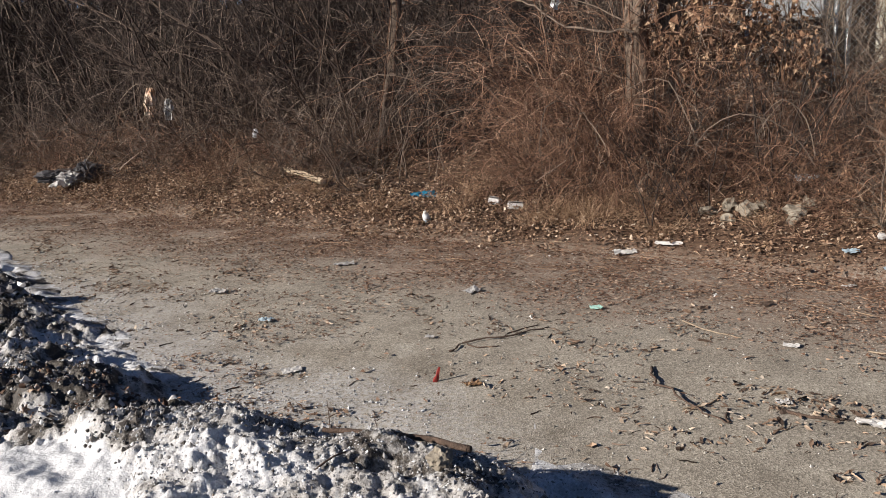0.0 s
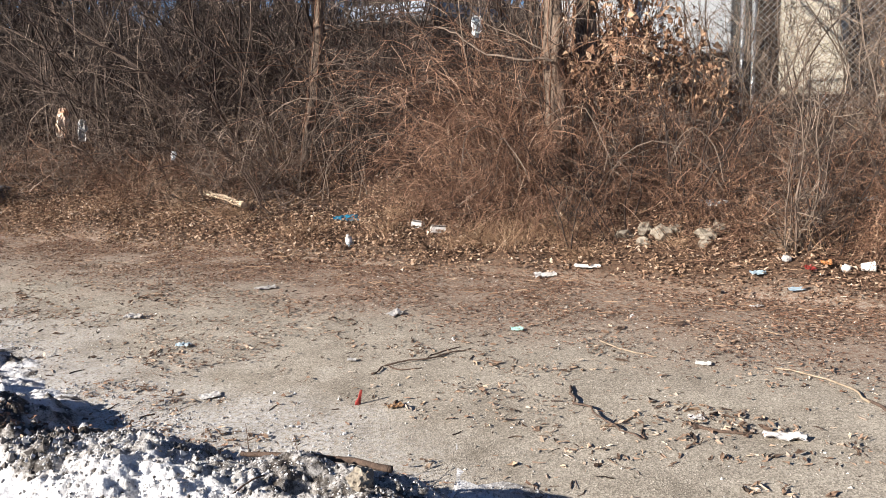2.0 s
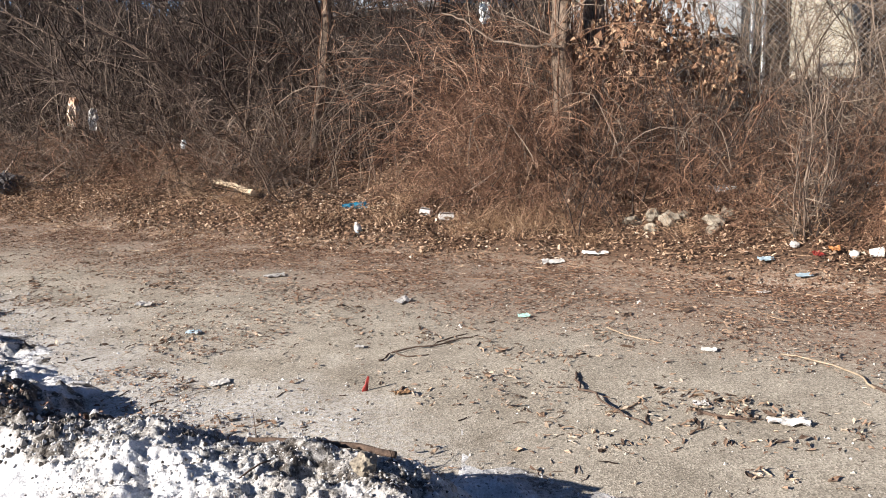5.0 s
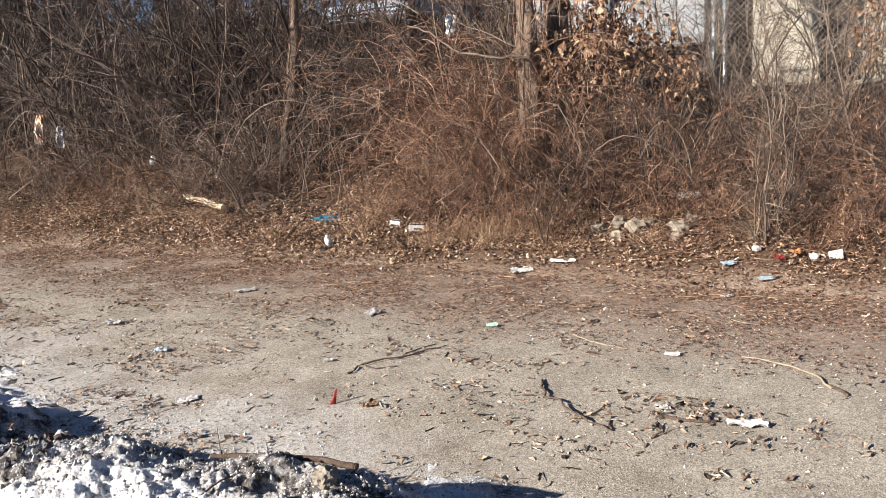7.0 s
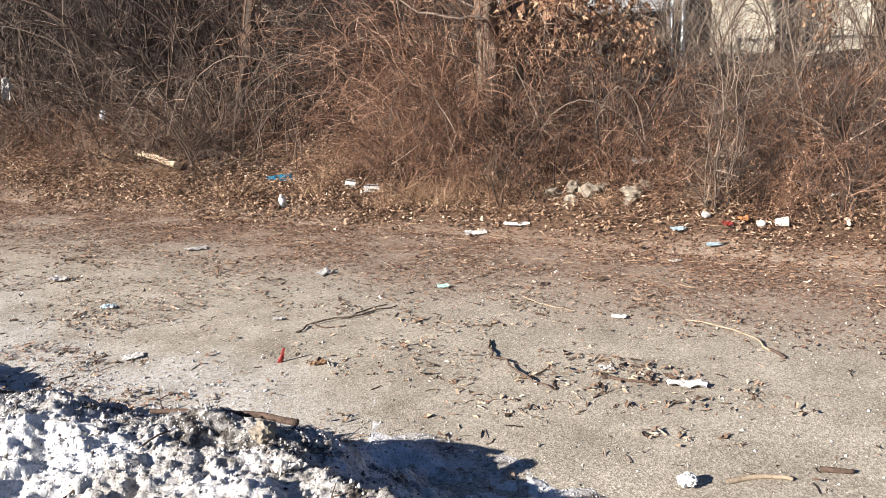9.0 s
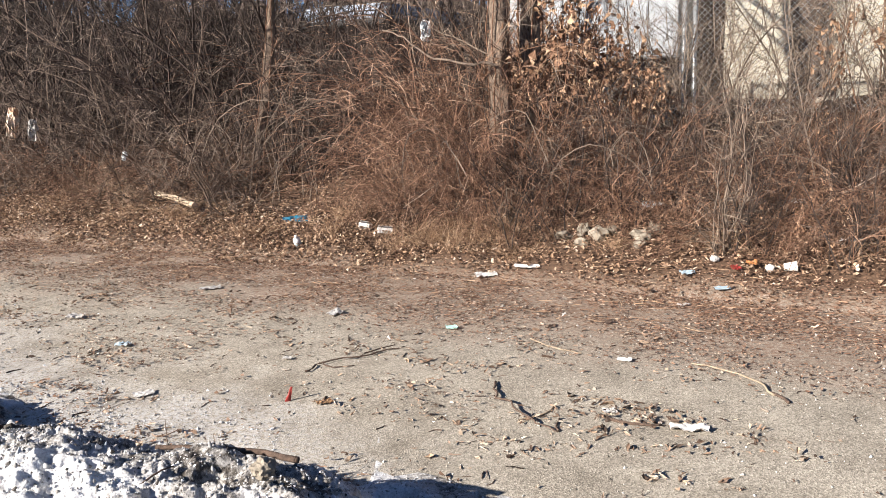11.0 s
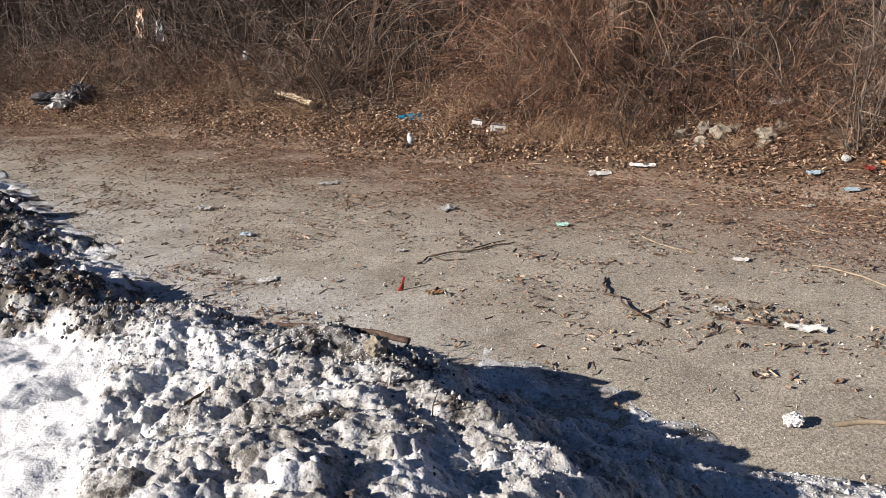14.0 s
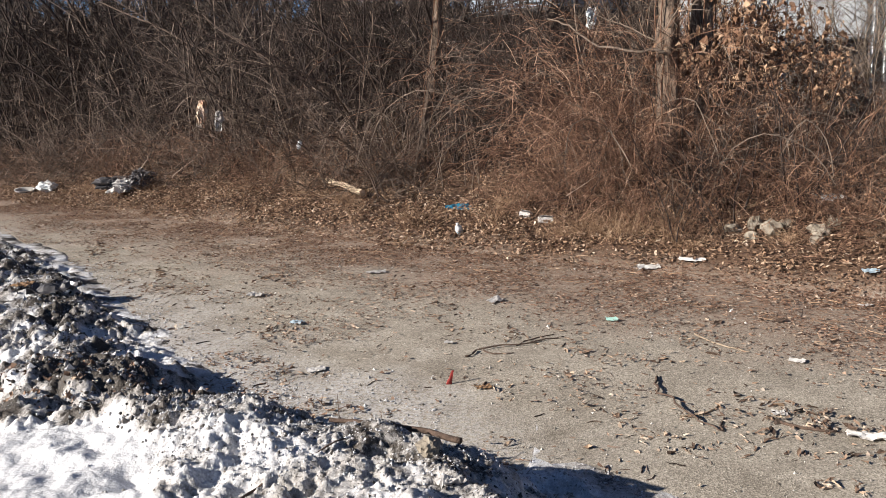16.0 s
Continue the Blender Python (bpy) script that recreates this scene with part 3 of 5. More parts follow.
LEAF_ROAD = islands("trodden_leaf", [(0.0, (0.075, 0.048, 0.035)), (0.4, (0.2, 0.122, 0.085)), (0.72, (0.34, 0.23, 0.167)), (0.92, (0.48, 0.375, 0.29)), (1.0, (0.66, 0.58, 0.5))], 0.85, 60)


def bark_material():
    m, t, b = material("tree_bark", 0.95)
    stretch = t.nodes.new("ShaderNodeMapping")
    stretch.inputs["Scale"].default_value = (1.0, 1.0, 0.16)
    t.links.new(coords(t), stretch.inputs["Vector"])
    furrow = noise_tex(t, 75, 5, 0.7, stretch.outputs[0])
    col = ramp(t, furrow, [(0.36, (0.05, 0.036, 0.028)), (0.5, (0.2, 0.15, 0.118)), (0.7, (0.29, 0.225, 0.178))])
    col = mix(t, 0.6, col, ramp(t, noise_tex(t, 7, 5), [(0.3, (0.5, 0.47, 0.44)), (0.7, (1.15, 1.12, 1.08))]), "MULTIPLY")
    t.links.new(col, b.inputs["Base Color"])
    bump(t, b, furrow, 1.0, 0.02)
    return m


BARK = bark_material()


def thing(name, label, category, group="", at=(0, 0, 0)):
    ob = new(name)
    ob.location = at
    return tagged(ob, label, category, group)


def part(name, me, mat, parent, label=""):
    """One mesh (a mesh or a bmesh) as a part under its thing."""
    if isinstance(me, bmesh.types.BMesh):
        bm, me = me, bpy.data.meshes.new(name)
        bm.to_mesh(me)
        bm.free()
        if mat:
            me.materials.append(mat)
    ob = new(name, me)
    ob.parent = parent
    if label:
        ob["label"] = label
    return ob


def shrub_kind(name, me, label, group, leaf_me=None, category="shrub", piece="stem"):
    ob = thing(name, label, category, group, (0, 0, -50))
    if isinstance(me, tuple):
        for m in me[0]:
            part(piece, m, None, ob)
        tagged(part("branchwork", me[1], None, ob), kind="stuff")
    else:
        tagged(part(piece, me, None, ob), kind="stuff")
    if leaf_me:
        tagged(part("foliage", leaf_me, None, ob, "curled rust-brown leaves still hanging on"), kind="stuff")
    return ob


def along(u, s):
    """A place by metres along the bank's foot (u, to the right) and up the bank (s)."""
    return 0.866 * u + NX * s, 7.2 - 0.5 * u + NY * s


def plant(proto, x, y, scale, turn, lean=0.0, sink=0.03):
    m = pose(x, y, float(ground_z(x, y)) - sink, lean, 0, turn) @ Matrix.Diagonal((scale, scale, scale, 1))
    ob = copy_thing(proto, m)
    ob.scale = (scale, scale, scale)
    return ob


def retire(proto):
    for o in (*proto.children_recursive, proto):
        bpy.data.objects.remove(o)


def hanging_leaves(seed, ends, share, size=0.06):
    rng, nr = random.Random(seed), np.random.RandomState(seed)
    pick = [p for p, d in ends if rng.random() < share]
    c = np.array([(p.x, p.y, p.z - 0.02) for p in pick])
    return leaves_mesh("dead_leaves", c, nr.uniform(0.6, 1.5, len(c)) * size, LEAF_RUST, nr, -0.1, 1.6, 0.34)


rng = random.Random(7)
grey = [shrub_kind("bare_shrub", thicket_mesh(10 + i, TWIG_GREY, 10, 2.9, 46, 0.45, 0.05, 0.014, 10, 2, None, 0.19), "dense bare grey-brown shrub growing on the bank", "bare shrubs of the thicket") for i in range(5)]
scrub = [shrub_kind("bare_shrub", thicket_mesh(15 + i, TWIG_GREY, 8, 1.7, 55, 0.5, 0.06, 0.009, 6, 1, None, 0.24), "low sprawling bare grey-brown scrub", "low scrub on the bank") for i in range(2)]
# these carry the shade-darkened bark, for depth and gaps in the brush
old = [shrub_kind("bare_shrub", thicket_mesh(20 + i, TWIG_SHADED, 12, 2.9, 30, 0.45, 0.02, 0.02, 10, 2, None, 0.13), "leafless shrub deep in the thicket, its bark darkened to stand for shade", "dark shrubs behind the thicket") for i in range(3)]
mound = [shrub_kind("arching_bramble", arching_mesh(30 + i, TWIG_BROWN, 34, 2.0, 0.007, 13, 2, 0.34), "tall mound of arching red-brown leafless canes", "brambles on the bank", None, "bramble", "cane") for i in range(2)]
cane = [shrub_kind("arching_bramble", arching_mesh(34 + i, TWIG_BROWN, 20, 2.0, 0.0085, 9, 1), "low runners of arching red-brown leafless canes", "brambles on the bank", None, "bramble", "cane") for i in range(3)]
bows = shrub_kind("arching_bramble", arching_mesh(41, TWIG_PALE, 9, 2.1, 0.009, 6, 1, 0.5), "few long pale canes bowing over the brush", "pale canes over the brush", None, "bramble", "cane")
ends_a, ends_b = [], []
la = thicket_mesh(50, TWIG_BROWN, 5, 2.4, 24, 0.2, 0.01, 0.014, 10, 3, ends_a, 0.1, 0.24, 0.5)
lb = thicket_mesh(51, TWIG_BROWN, 11, 1.7, 48, 0.4, 0.05, 0.008, 11, 3, ends_b)
leafy = [shrub_kind("leafy_shrub", la, "slim brown sapling with clusters of dead leaves hanging on", "leafy shrubs on the bank", hanging_leaves(1, ends_a + [(p + Vector((0.03, 0.02, -0.05)), d) for p, d in ends_a], 0.8, 0.088)),
         shrub_kind("leafy_shrub", lb, "low brown shrub with clusters of dead leaves hanging on", "leafy shrubs on the bank", hanging_leaves(2, ends_b, 0.5, 0.05))]
mats = [shrub_kind("dead_brush", tangle_mesh(70 + i, (TWIG_BROWN, STRAW, TWIG_GREY)[i], 110), "low tangle of crossing dead stalks and runners", "dead brush on the bank", None, "brush", "brushwood") for i in range(3)]
tufts = [shrub_kind("grass_tuft", tuft_mesh(80 + i, STRAW), "tuft of dry straw-coloured grass", "grass tufts at the road's edge", None, "grass", "turf") for i in range(2)]
weeds = [shrub_kind("dead_weeds", weed_mesh(86 + i, WEED), "clump of upright dead tan weed stalks", "dead weeds before the thicket", None, "weeds", "stalks") for i in range(3)]

# grey thicket, six rows deep
for s, gap, end in ((1.6, 1.15, -2.6), (2.3, 0.9, -2.3), (3.1, 0.7, -1.6), (4.3, 0.85, -0.8), (5.6, 1.1, -0.6), (6.5, 1.1, -6.8)):
    u = -21.0
    while u < end:
        x, y = along(u + rng.uniform(-0.2, 0.2), s + rng.uniform(-0.25, 0.25))
        big = (0.68 if s < 2 else 0.9 if s < 3 else 1.15 if s < 4 or u > -6 else 1.5) * rng.uniform(0.85, 1.2)
        big *= 0.75 if u > -2.6 and s < 5 else 1.0
        # the back rows mostly take the shrubs with shade in their colour
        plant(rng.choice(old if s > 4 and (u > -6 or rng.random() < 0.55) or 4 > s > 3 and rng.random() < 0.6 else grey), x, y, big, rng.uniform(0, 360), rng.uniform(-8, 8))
        u += gap * rng.uniform(0.75, 1.25) * (1.0 if u > -11 else 1.5)
# taller growth where the bank runs off to the west
for k in range(22):
    x, y = along(-11.5 - 0.5 * k + rng.uniform(-0.2, 0.2), rng.uniform(2.6, 7.5))
    plant(rng.choice(old if k % 3 else grey), x, y, rng.uniform(1.5, 2.0) * (1.0 if k % 2 else 1.35), rng.uniform(0, 360), rng.uniform(-6, 6))
# growth with shade put into its bark colour behind the bramble mound and the hollow, and shrubs at the foot of the
# leaning tree
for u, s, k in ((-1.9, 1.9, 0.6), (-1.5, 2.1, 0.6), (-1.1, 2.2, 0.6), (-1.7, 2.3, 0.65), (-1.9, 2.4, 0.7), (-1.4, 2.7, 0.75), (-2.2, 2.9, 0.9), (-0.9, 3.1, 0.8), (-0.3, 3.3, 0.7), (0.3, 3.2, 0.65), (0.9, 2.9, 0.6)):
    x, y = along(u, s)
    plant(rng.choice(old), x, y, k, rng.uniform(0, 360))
for u, s, k in ((-2.5, 1.3, 0.8), (-3.0, 1.2, 0.9), (-2.2, 1.9, 1.0), (-2.8, 1.6, 1.0), (-2.6, 1.5, 1.25), (-2.45, 1.2, 1.0), (-3.6, 1.3, 0.9), (-4.6, 1.3, 0.9), (-5.7, 1.25, 0.8), (-6.9, 1.3, 0.9), (-8.3, 1.3, 0.9), (-9.8, 1.3, 1.0), (-11.0, 1.4, 1.0), (-12.0, 1.5, 1.1), (-13.0, 1.7, 1.2), (-14.2, 1.8, 1.2), (-12.6, 1.2, 0.9), (-11.5, 1.1, 0.8)):
    x, y = along(u, s)
    plant(rng.choice(scrub), x, y, k, rng.uniform(0, 360))
# the bramble mound before the trees, lower runners elsewhere
for u, s, k in ((0.2, 1.5, 0.85), (0.5, 1.35, 0.8), (0.8, 1.7, 0.8), (0.1, 2.2, 0.92), (0.55, 2.4, 0.9), (0.3, 0.95, 0.55), (0.85, 1.05, 0.5), (-0.1, 1.1, 0.45)):
    x, y = along(u, s)
    plant(rng.choice(mound), x, y, k, rng.uniform(0, 360))
for u, s, k in ((2.7, 2.0, 0.45), (4.3, 1.9, 0.5), (5.2, 2.0, 0.55), (-3.6, 1.3, 0.42), (-5.4, 1.3, 0.4), (-7.2, 1.3, 0.42), (-9, 1.3, 0.4), (4.8, 1.1, 0.5),
                (1.5, 1.1, 0.45), (2.3, 1.2, 0.42), (3.4, 1.4, 0.5), (4.5, 0.8, 0.42), (5.2, 0.9, 0.45), (2.2, 2.6, 0.36), (4.0, 2.9, 0.4),
                (1.35, 1.9, 0.6), (1.6, 2.7, 0.5), (-1.6, 3.2, 0.9), (-2.2, 3.4, 0.9), (-1.2, 2.9, 0.8)):
    x, y = along(u, s)
    plant(rng.choice(cane), x, y, k, rng.uniform(0, 360))
for u, s, k in ((1.45, 1.5, 0.5), (2.0, 1.4, 0.45), (2.4, 2.4, 0.45), (3.2, 2.5, 0.45), (2.7, 1.3, 0.42), (4.6, 2.3, 0.5), (3.9, 1.6, 0.45), (1.7, 1.0, 0.42), (2.6, 0.95, 0.36), (3.3, 1.05, 0.45), (4.0, 0.9, 0.42), (4.7, 1.2, 0.5), (5.3, 1.4, 0.55), (1.5, 2.0, 0.5), (1.9, 2.1, 0.45), (2.9, 1.9, 0.45)):
    x, y = along(u, s)
    plant(leafy[1], x, y, k, rng.uniform(0, 360))
for u, s, k, turn in ((1.45, 2.25, 0.9, 20), (1.75, 2.2, 0.85, 190), (1.9, 2.6, 0.62, 140), (2.2, 2.2, 0.5, 250), (2.4, 2.5, 0.5, 60), (1.1, 2.6, 0.85, 300), (1.25, 3.4, 0.8, 80), (5.3, 2.6, 0.95, 10), (4.9, 3.2, 0.8, 200)):
    x, y = along(u, s)
    plant(leafy[0], x, y, k, turn)
u = -16.0
while u < 6.5:
    for s in (1.2, 2.0):
        if -2.3 < u < -0.4:
            continue
        x, y = along(u + rng.uniform(-0.4, 0.4), s + rng.uniform(-0.2, 0.2))
        k = rng.uniform(0.55, 0.95)
        if math.hypot(x - 2.5, y - 6.6) < 0.55:
            continue
        plant(rng.choice((mats[0], mats[2])), x, y, k, rng.uniform(-30, 30) + rng.choice((0, 180)) - 30)
    u += 0.7
for u in (0.9, 1.3, 1.6, 1.9, 2.9, 3.2, 3.6, 3.9, 4.3, 4.7, -0.4, -2.6, -3.7, -5.1, -6.4, -8.0):
    x, y = along(u, rng.uniform(0.5, 0.8))
    k, turn = rng.uniform(0.3, 0.45), rng.uniform(0, 360)
    if math.hypot(x - 0.3, y - 7.6) > 0.6:
        plant(rng.choice(mats[:2]), x, y, k, turn)
slim = shrub_kind("sapling_cluster", thicket_mesh(64, TWIG_PALE, 4, 2.0, 12, 0.2, 0.0, 0.009, 3, 0, None, 0.08), "few thin upright grey saplings before a dark hollow", "thin saplings", None, "sapling")
sparse = [shrub_kind("bare_shrub", thicket_mesh(60 + i, TWIG_PALE, 6, 2.5, 24, 0.3, 0.0, 0.011, 12, 3, None, 0.14), "tall thin bare shrub in front of the fence", "thin shrubs at the fence") for i in range(2)]
for u, s, k in ((2.9, 3.2, 0.9), (3.4, 3.6, 1.0), (4.1, 3.5, 0.95), (4.7, 3.1, 1.0), (2.4, 3.7, 0.8), (5.3, 3.4, 1.0), (0.5, 3.6, 1.1), (2.1, 3.2, 0.7), (2.7, 3.5, 0.95), (3.1, 2.9, 0.85), (3.7, 3.0, 0.9), (4.4, 2.7, 0.9), (3.3, 2.4, 0.8), (3.0, 4.6, 0.9), (4.4, 4.7, 1.0), (-0.5, 4.2, 1.0), (0.6, 5.0, 1.0), (1.5, 4.4, 0.8), (-1.5, 4.6, 0.9)):
    x, y = along(u, s)
    plant(rng.choice(sparse), x, y, k, rng.uniform(0, 360))
for u, s, k in ((1.7, 1.3, 0.4), (2.3, 1.6, 0.42), (2.8, 1.1, 0.36), (3.3, 1.5, 0.42), (3.8, 1.2, 0.4), (4.3, 1.6, 0.45), (4.9, 1.1, 0.45), (2.0, 2.1, 0.42), (3.0, 2.2, 0.42), (4.0, 2.3, 0.45), (5.0, 2.1, 0.5)):
    x, y = along(u, s)
    plant(rng.choice(grey + old), x, y, k, rng.uniform(0, 360), rng.uniform(-15, 15))
for u, s, k in ((0.1, 1.3, 0.85), (0.55, 1.5, 0.9), (0.9, 1.9, 0.9), (-0.1, 2.1, 0.95), (1.5, 1.3, 0.6), (2.3, 1.5, 0.6), (3.1, 1.4, 0.6), (4.2, 1.3, 0.65), (-2.4, 1.6, 0.8), (-3.8, 1.7, 0.9), (-5.2, 1.6, 0.9), (-6.8, 1.7, 0.95), (-8.4, 1.7, 0.95)):
    x, y = along(u, s)
    plant(bows, x, y, k, rng.uniform(0, 360))
# brush that hangs over the litter at the foot of the eastern bank
for u, s, k, kind in ((1.15, 0.75, 0.42, 0), (1.45, 0.65, 0.36, 1), (1.75, 0.75, 0.4, 2), (2.0, 1.0, 0.45, 0), (2.35, 1.15, 0.5, 2), (2.7, 1.2, 0.5, 0), (3.0, 0.95, 0.42, 1), (3.2, 0.75, 0.36, 0), (3.75, 0.75, 0.38, 2),
                      (4.0, 0.65, 0.36, 1), (4.3, 0.75, 0.42, 0), (4.6, 0.6, 0.36, 2), (1.3, 1.3, 0.5, 2), (1.8, 1.5, 0.5, 2), (3.0, 1.6, 0.5, 2), (3.6, 1.8, 0.5, 2), (4.4, 1.6, 0.5, 2), (5.0, 1.5, 0.55, 2)):
    x, y = along(u, s)
    plant((rng.choice(cane), leafy[1], rng.choice(old))[kind], x, y, k, rng.uniform(0, 360), rng.uniform(-12, 12))
# upright stems before the dark hollow
for u, s, k in ((-1.75, 1.35, 0.75), (-1.3, 1.5, 0.7)):
    x, y = along(u, s)
    plant(slim, x, y, k, rng.uniform(0, 360))
for k in range(34):
    u = -16.0 + 0.4 * k + rng.uniform(-0.2, 0.2)
    x, y = along(u, rng.uniform(0.95, 1.5) + 0.1 * max(0, -10.5 - u))
    plant(rng.choice(weeds), x, y, rng.uniform(0.6, 1.05), rng.uniform(0, 360))
for _ in range(44):
    x, y = along(rng.uniform(-9.5, 5) if rng.random() < 0.35 else rng.gauss(0.4, 0.55), rng.uniform(0.35, 1.0))
    k, turn, kind = rng.uniform(0.45, 0.9), rng.uniform(0, 360), rng.choice(tufts)
    if min(math.hypot(x - 0.16, y - 7.95), math.hypot(x - 0.38, y - 7.74), math.hypot(x + 0.56, y - 7.89)) > 0.28:
        plant(kind, x, y, k, turn)
for p in grey + scrub + old + mound + cane + leafy + mats + tufts + sparse + weeds + [slim, bows]:
    retire(p)

# pale multi-stemmed shrub at the road's edge
lone = shrub_kind("bare_shrub", thicket_mesh(93, TWIG_PALE, 8, 1.75, 20, 0.06, 0.0, 0.01, 9, 2, None, 0.13, 0.22), "pale grey bare shrub with many upright stems at the roadside", "")
lone.location = (3.34, 5.91, float(ground_z(3.34, 5.91)) - 0.03)


# ---- trees ----
def tree(seed, x, y, height, r, lean=(0, 0), label="slender leafless tree with furrowed grey-brown bark", low=14, limbs=()):
    """limbs: lines of points from the trunk outwards, in the world."""
    rg = random.Random(seed)
    z = float(ground_z(x, y)) - 0.1
    ob = thing("tree", label, "tree", "trees on the bank", (x, y, z))
    T = Tubes()
    pts = stem(rg, Vector((0, 0, 0)), Vector((lean[0], lean[1], 1)), height, 36, 0.028, 0.0)
    T.tube([pts[0] - Vector((0, 0, 0.1)), *pts], r * 1.2, r * 0.35, 16)
    T.v = [(px + 0.045 * noise.noise(Vector((px * 13, py * 13, pz * 2.2))), py + 0.045 * noise.noise(Vector((px * 13 + 5, py * 13, pz * 2.2))), pz) for px, py, pz in T.v]
    part("trunk", T.mesh("trunk", BARK, True), None, ob)
    for i in range(5):
        an, turn, T = rg.uniform(0, 6.3), rg.uniform(-0.9, 0.9), Tubes()
        line = []
        for q in range(14):
            k = q / 13 * 0.5
            c = pts[int(k * 36)].lerp(pts[int(k * 36) + 1], k * 36 - int(k * 36))
            rr, a2 = r * (1.15 - 0.8 * k) + 0.012 + 0.02 * rg.random(), an + turn * k * 6 + rg.gauss(0, 0.12)
            line.append(c + Vector((math.cos(a2) * rr, math.sin(a2) * rr, 0)))
        T.tube(line, 0.009, 0.005, 4)
        branching(T, rg, line, 0.006, 12, 0.35, 1, 0.08, 0.2, 0.1)
        tagged(part("vine", T.mesh("vine", TWIG_BROWN), None, ob, "thin bare vine climbing the trunk"), kind="stuff")
    # thin low branches that cross before the trunk
    T = Tubes()
    for i in range(low):
        k = rg.randint(5, 15)
        b = stem(rg, pts[k], side_way(rg, Vector((0, 0, 1)), rg.uniform(0.7, 1.4)), rg.uniform(0.5, 1.2), 6, 0.14, 0.02)
        T.tube(b, 0.009 * rg.uniform(0.6, 1.2), 0.003, 4)
        branching(T, rg, b, 0.007, 5, 0.4, 2, 0.04, 0.2)
    if low:
        tagged(part("low_growth", T.mesh("low_growth", TWIG_PALE), None, ob, "thin pale low branches"), kind="stuff")
    for points in limbs:
        T, line = Tubes(), [Vector(p) - Vector((x, y, z)) for p in points]
        fine = []
        for i in range(len(line) - 1):
            fine += [line[i].lerp(line[i + 1], k / 4) + Vector((0, 0, 0.02 * rg.gauss(0, 1))) for k in range(4)]
        T.tube(fine + [line[-1]], 0.017, 0.008, 6)
        part("limb", T.mesh("limb", TWIG_PALE, True), None, ob, "pale bent limb")
        T = Tubes()
        branching(T, rg, fine, 0.01, 9, 0.7, 2, 0.12, 0.16)
        tagged(part("side_growth", T.mesh("side_growth", TWIG_BROWN), None, ob), kind="stuff")
    C = Tubes()
    for i in range(9):
        k = rg.randint(18, 34)
        d = side_way(rg, (pts[k] - pts[k - 1]).normalized(), 0.6 + 0.5 * rg.random())
        limb = stem(rg, pts[k], d, height * rg.uniform(0.18, 0.34), 7, 0.14, 0.01)
        C.tube(limb, r * 0.3, r * 0.07, 5)
        branching(C, rg, limb, r * 0.14, 12, 0.7, 3, 0.02)
    tagged(part("crown", C.mesh("crown", TWIG_GREY), None, ob, "bare twigs"), kind="stuff")
    return ob


def bank_point(u, s, z):
    return (*along(u, s), z)


tree(21, 1.66, 8.0, 6.5, 0.1, (0.0, 0.02), limbs=([bank_point(1.04, 1.45, 1.95), bank_point(0.75, 1.35, 1.98), bank_point(0.32, 1.4, 2.05), bank_point(-0.1, 1.5, 2.3), bank_point(-0.5, 1.7, 2.42)],))
tree(22, 2.12, 8.45, 7.0, 0.12, (0.0, 0.02), limbs=([bank_point(1.2, 1.95, 1.6), bank_point(1.5, 1.8, 1.35), bank_point(1.75, 1.7, 1.2)],))
tree(3, -1.45, 10.45, 7.0, 0.06, (0.09, 0.0))
tree(7, 6.05, 8.1, 6.0, 0.13, (-0.03, 0.0))

# ---- leaf litter ----
nr = np.random.RandomState(3)


def litter(name, n, u0, u1, s0, s1, size, mat, label, weight=None, lift=0.02, lying=1.0, layers=1.0):
    u, s = nr.uniform(u0, u1, n), nr.uniform(s0, s1, n)
    x, y = along(u, s)
    if weight is not None:
        ok = nr.rand(n) < weight(x, y, s)
        x, y = x[ok], y[ok]
    z = ground_z(x, y) + lift * nr.rand(len(x)) * layers
    pts, big = np.stack([x, y, z + 0.003], 1), nr.uniform(0.4, 1.5, len(x)) * size
    ob = new(name, leaves_mesh(name, pts, big, mat, nr, lying) if mat is LEAF_MAT else flakes_mesh(name, pts, big, mat, nr))
    return tagged(ob, label, "leaf litter", kind="stuff")


litter("leaf_litter", 84000, -14.0, 4.8, -0.3, 2.2, 0.035, LEAF_MAT, "deep drift of dry brown leaves along the bank's foot",
       lambda x, y, s: np.clip(1.25 - s * 0.4, 0.3, 1) * np.clip((s + 0.14 - 0.16 * np.clip(x - 0.3, 0, 1)) * 3.5 + 0.8 * vnoise(x * 3, y * 3, 1), 0, 1) * np.clip(1.5 - 0.45 * x, 0.5, 1) * (1 - 0.85 * np.exp(-((x + 0.95) / 0.5) ** 2) * np.clip((s - 1.0) * 4, 0, 1)), 0.06, 0.8)
litter("leaf_crumbs", 140000, -10.5, 5, -2.1, 0.25, 0.023, LEAF_CRUMB, "crushed brown leaf crumbs on the asphalt beside the bank",
       lambda x, y, s: np.clip((s + 2.0) / 1.4, 0, 1) ** 1.2 * np.clip(0.65 + 0.8 * fbm(x * 1.6, y * 2.4, 3, 4), 0.08, 1), 0.012)
litter("leaf_mould", 52000, -14.0, 5, -0.15, 1.6, 0.024, LEAF_CRUMB, "broken brown leaf mould between the fallen leaves", None, 0.03)
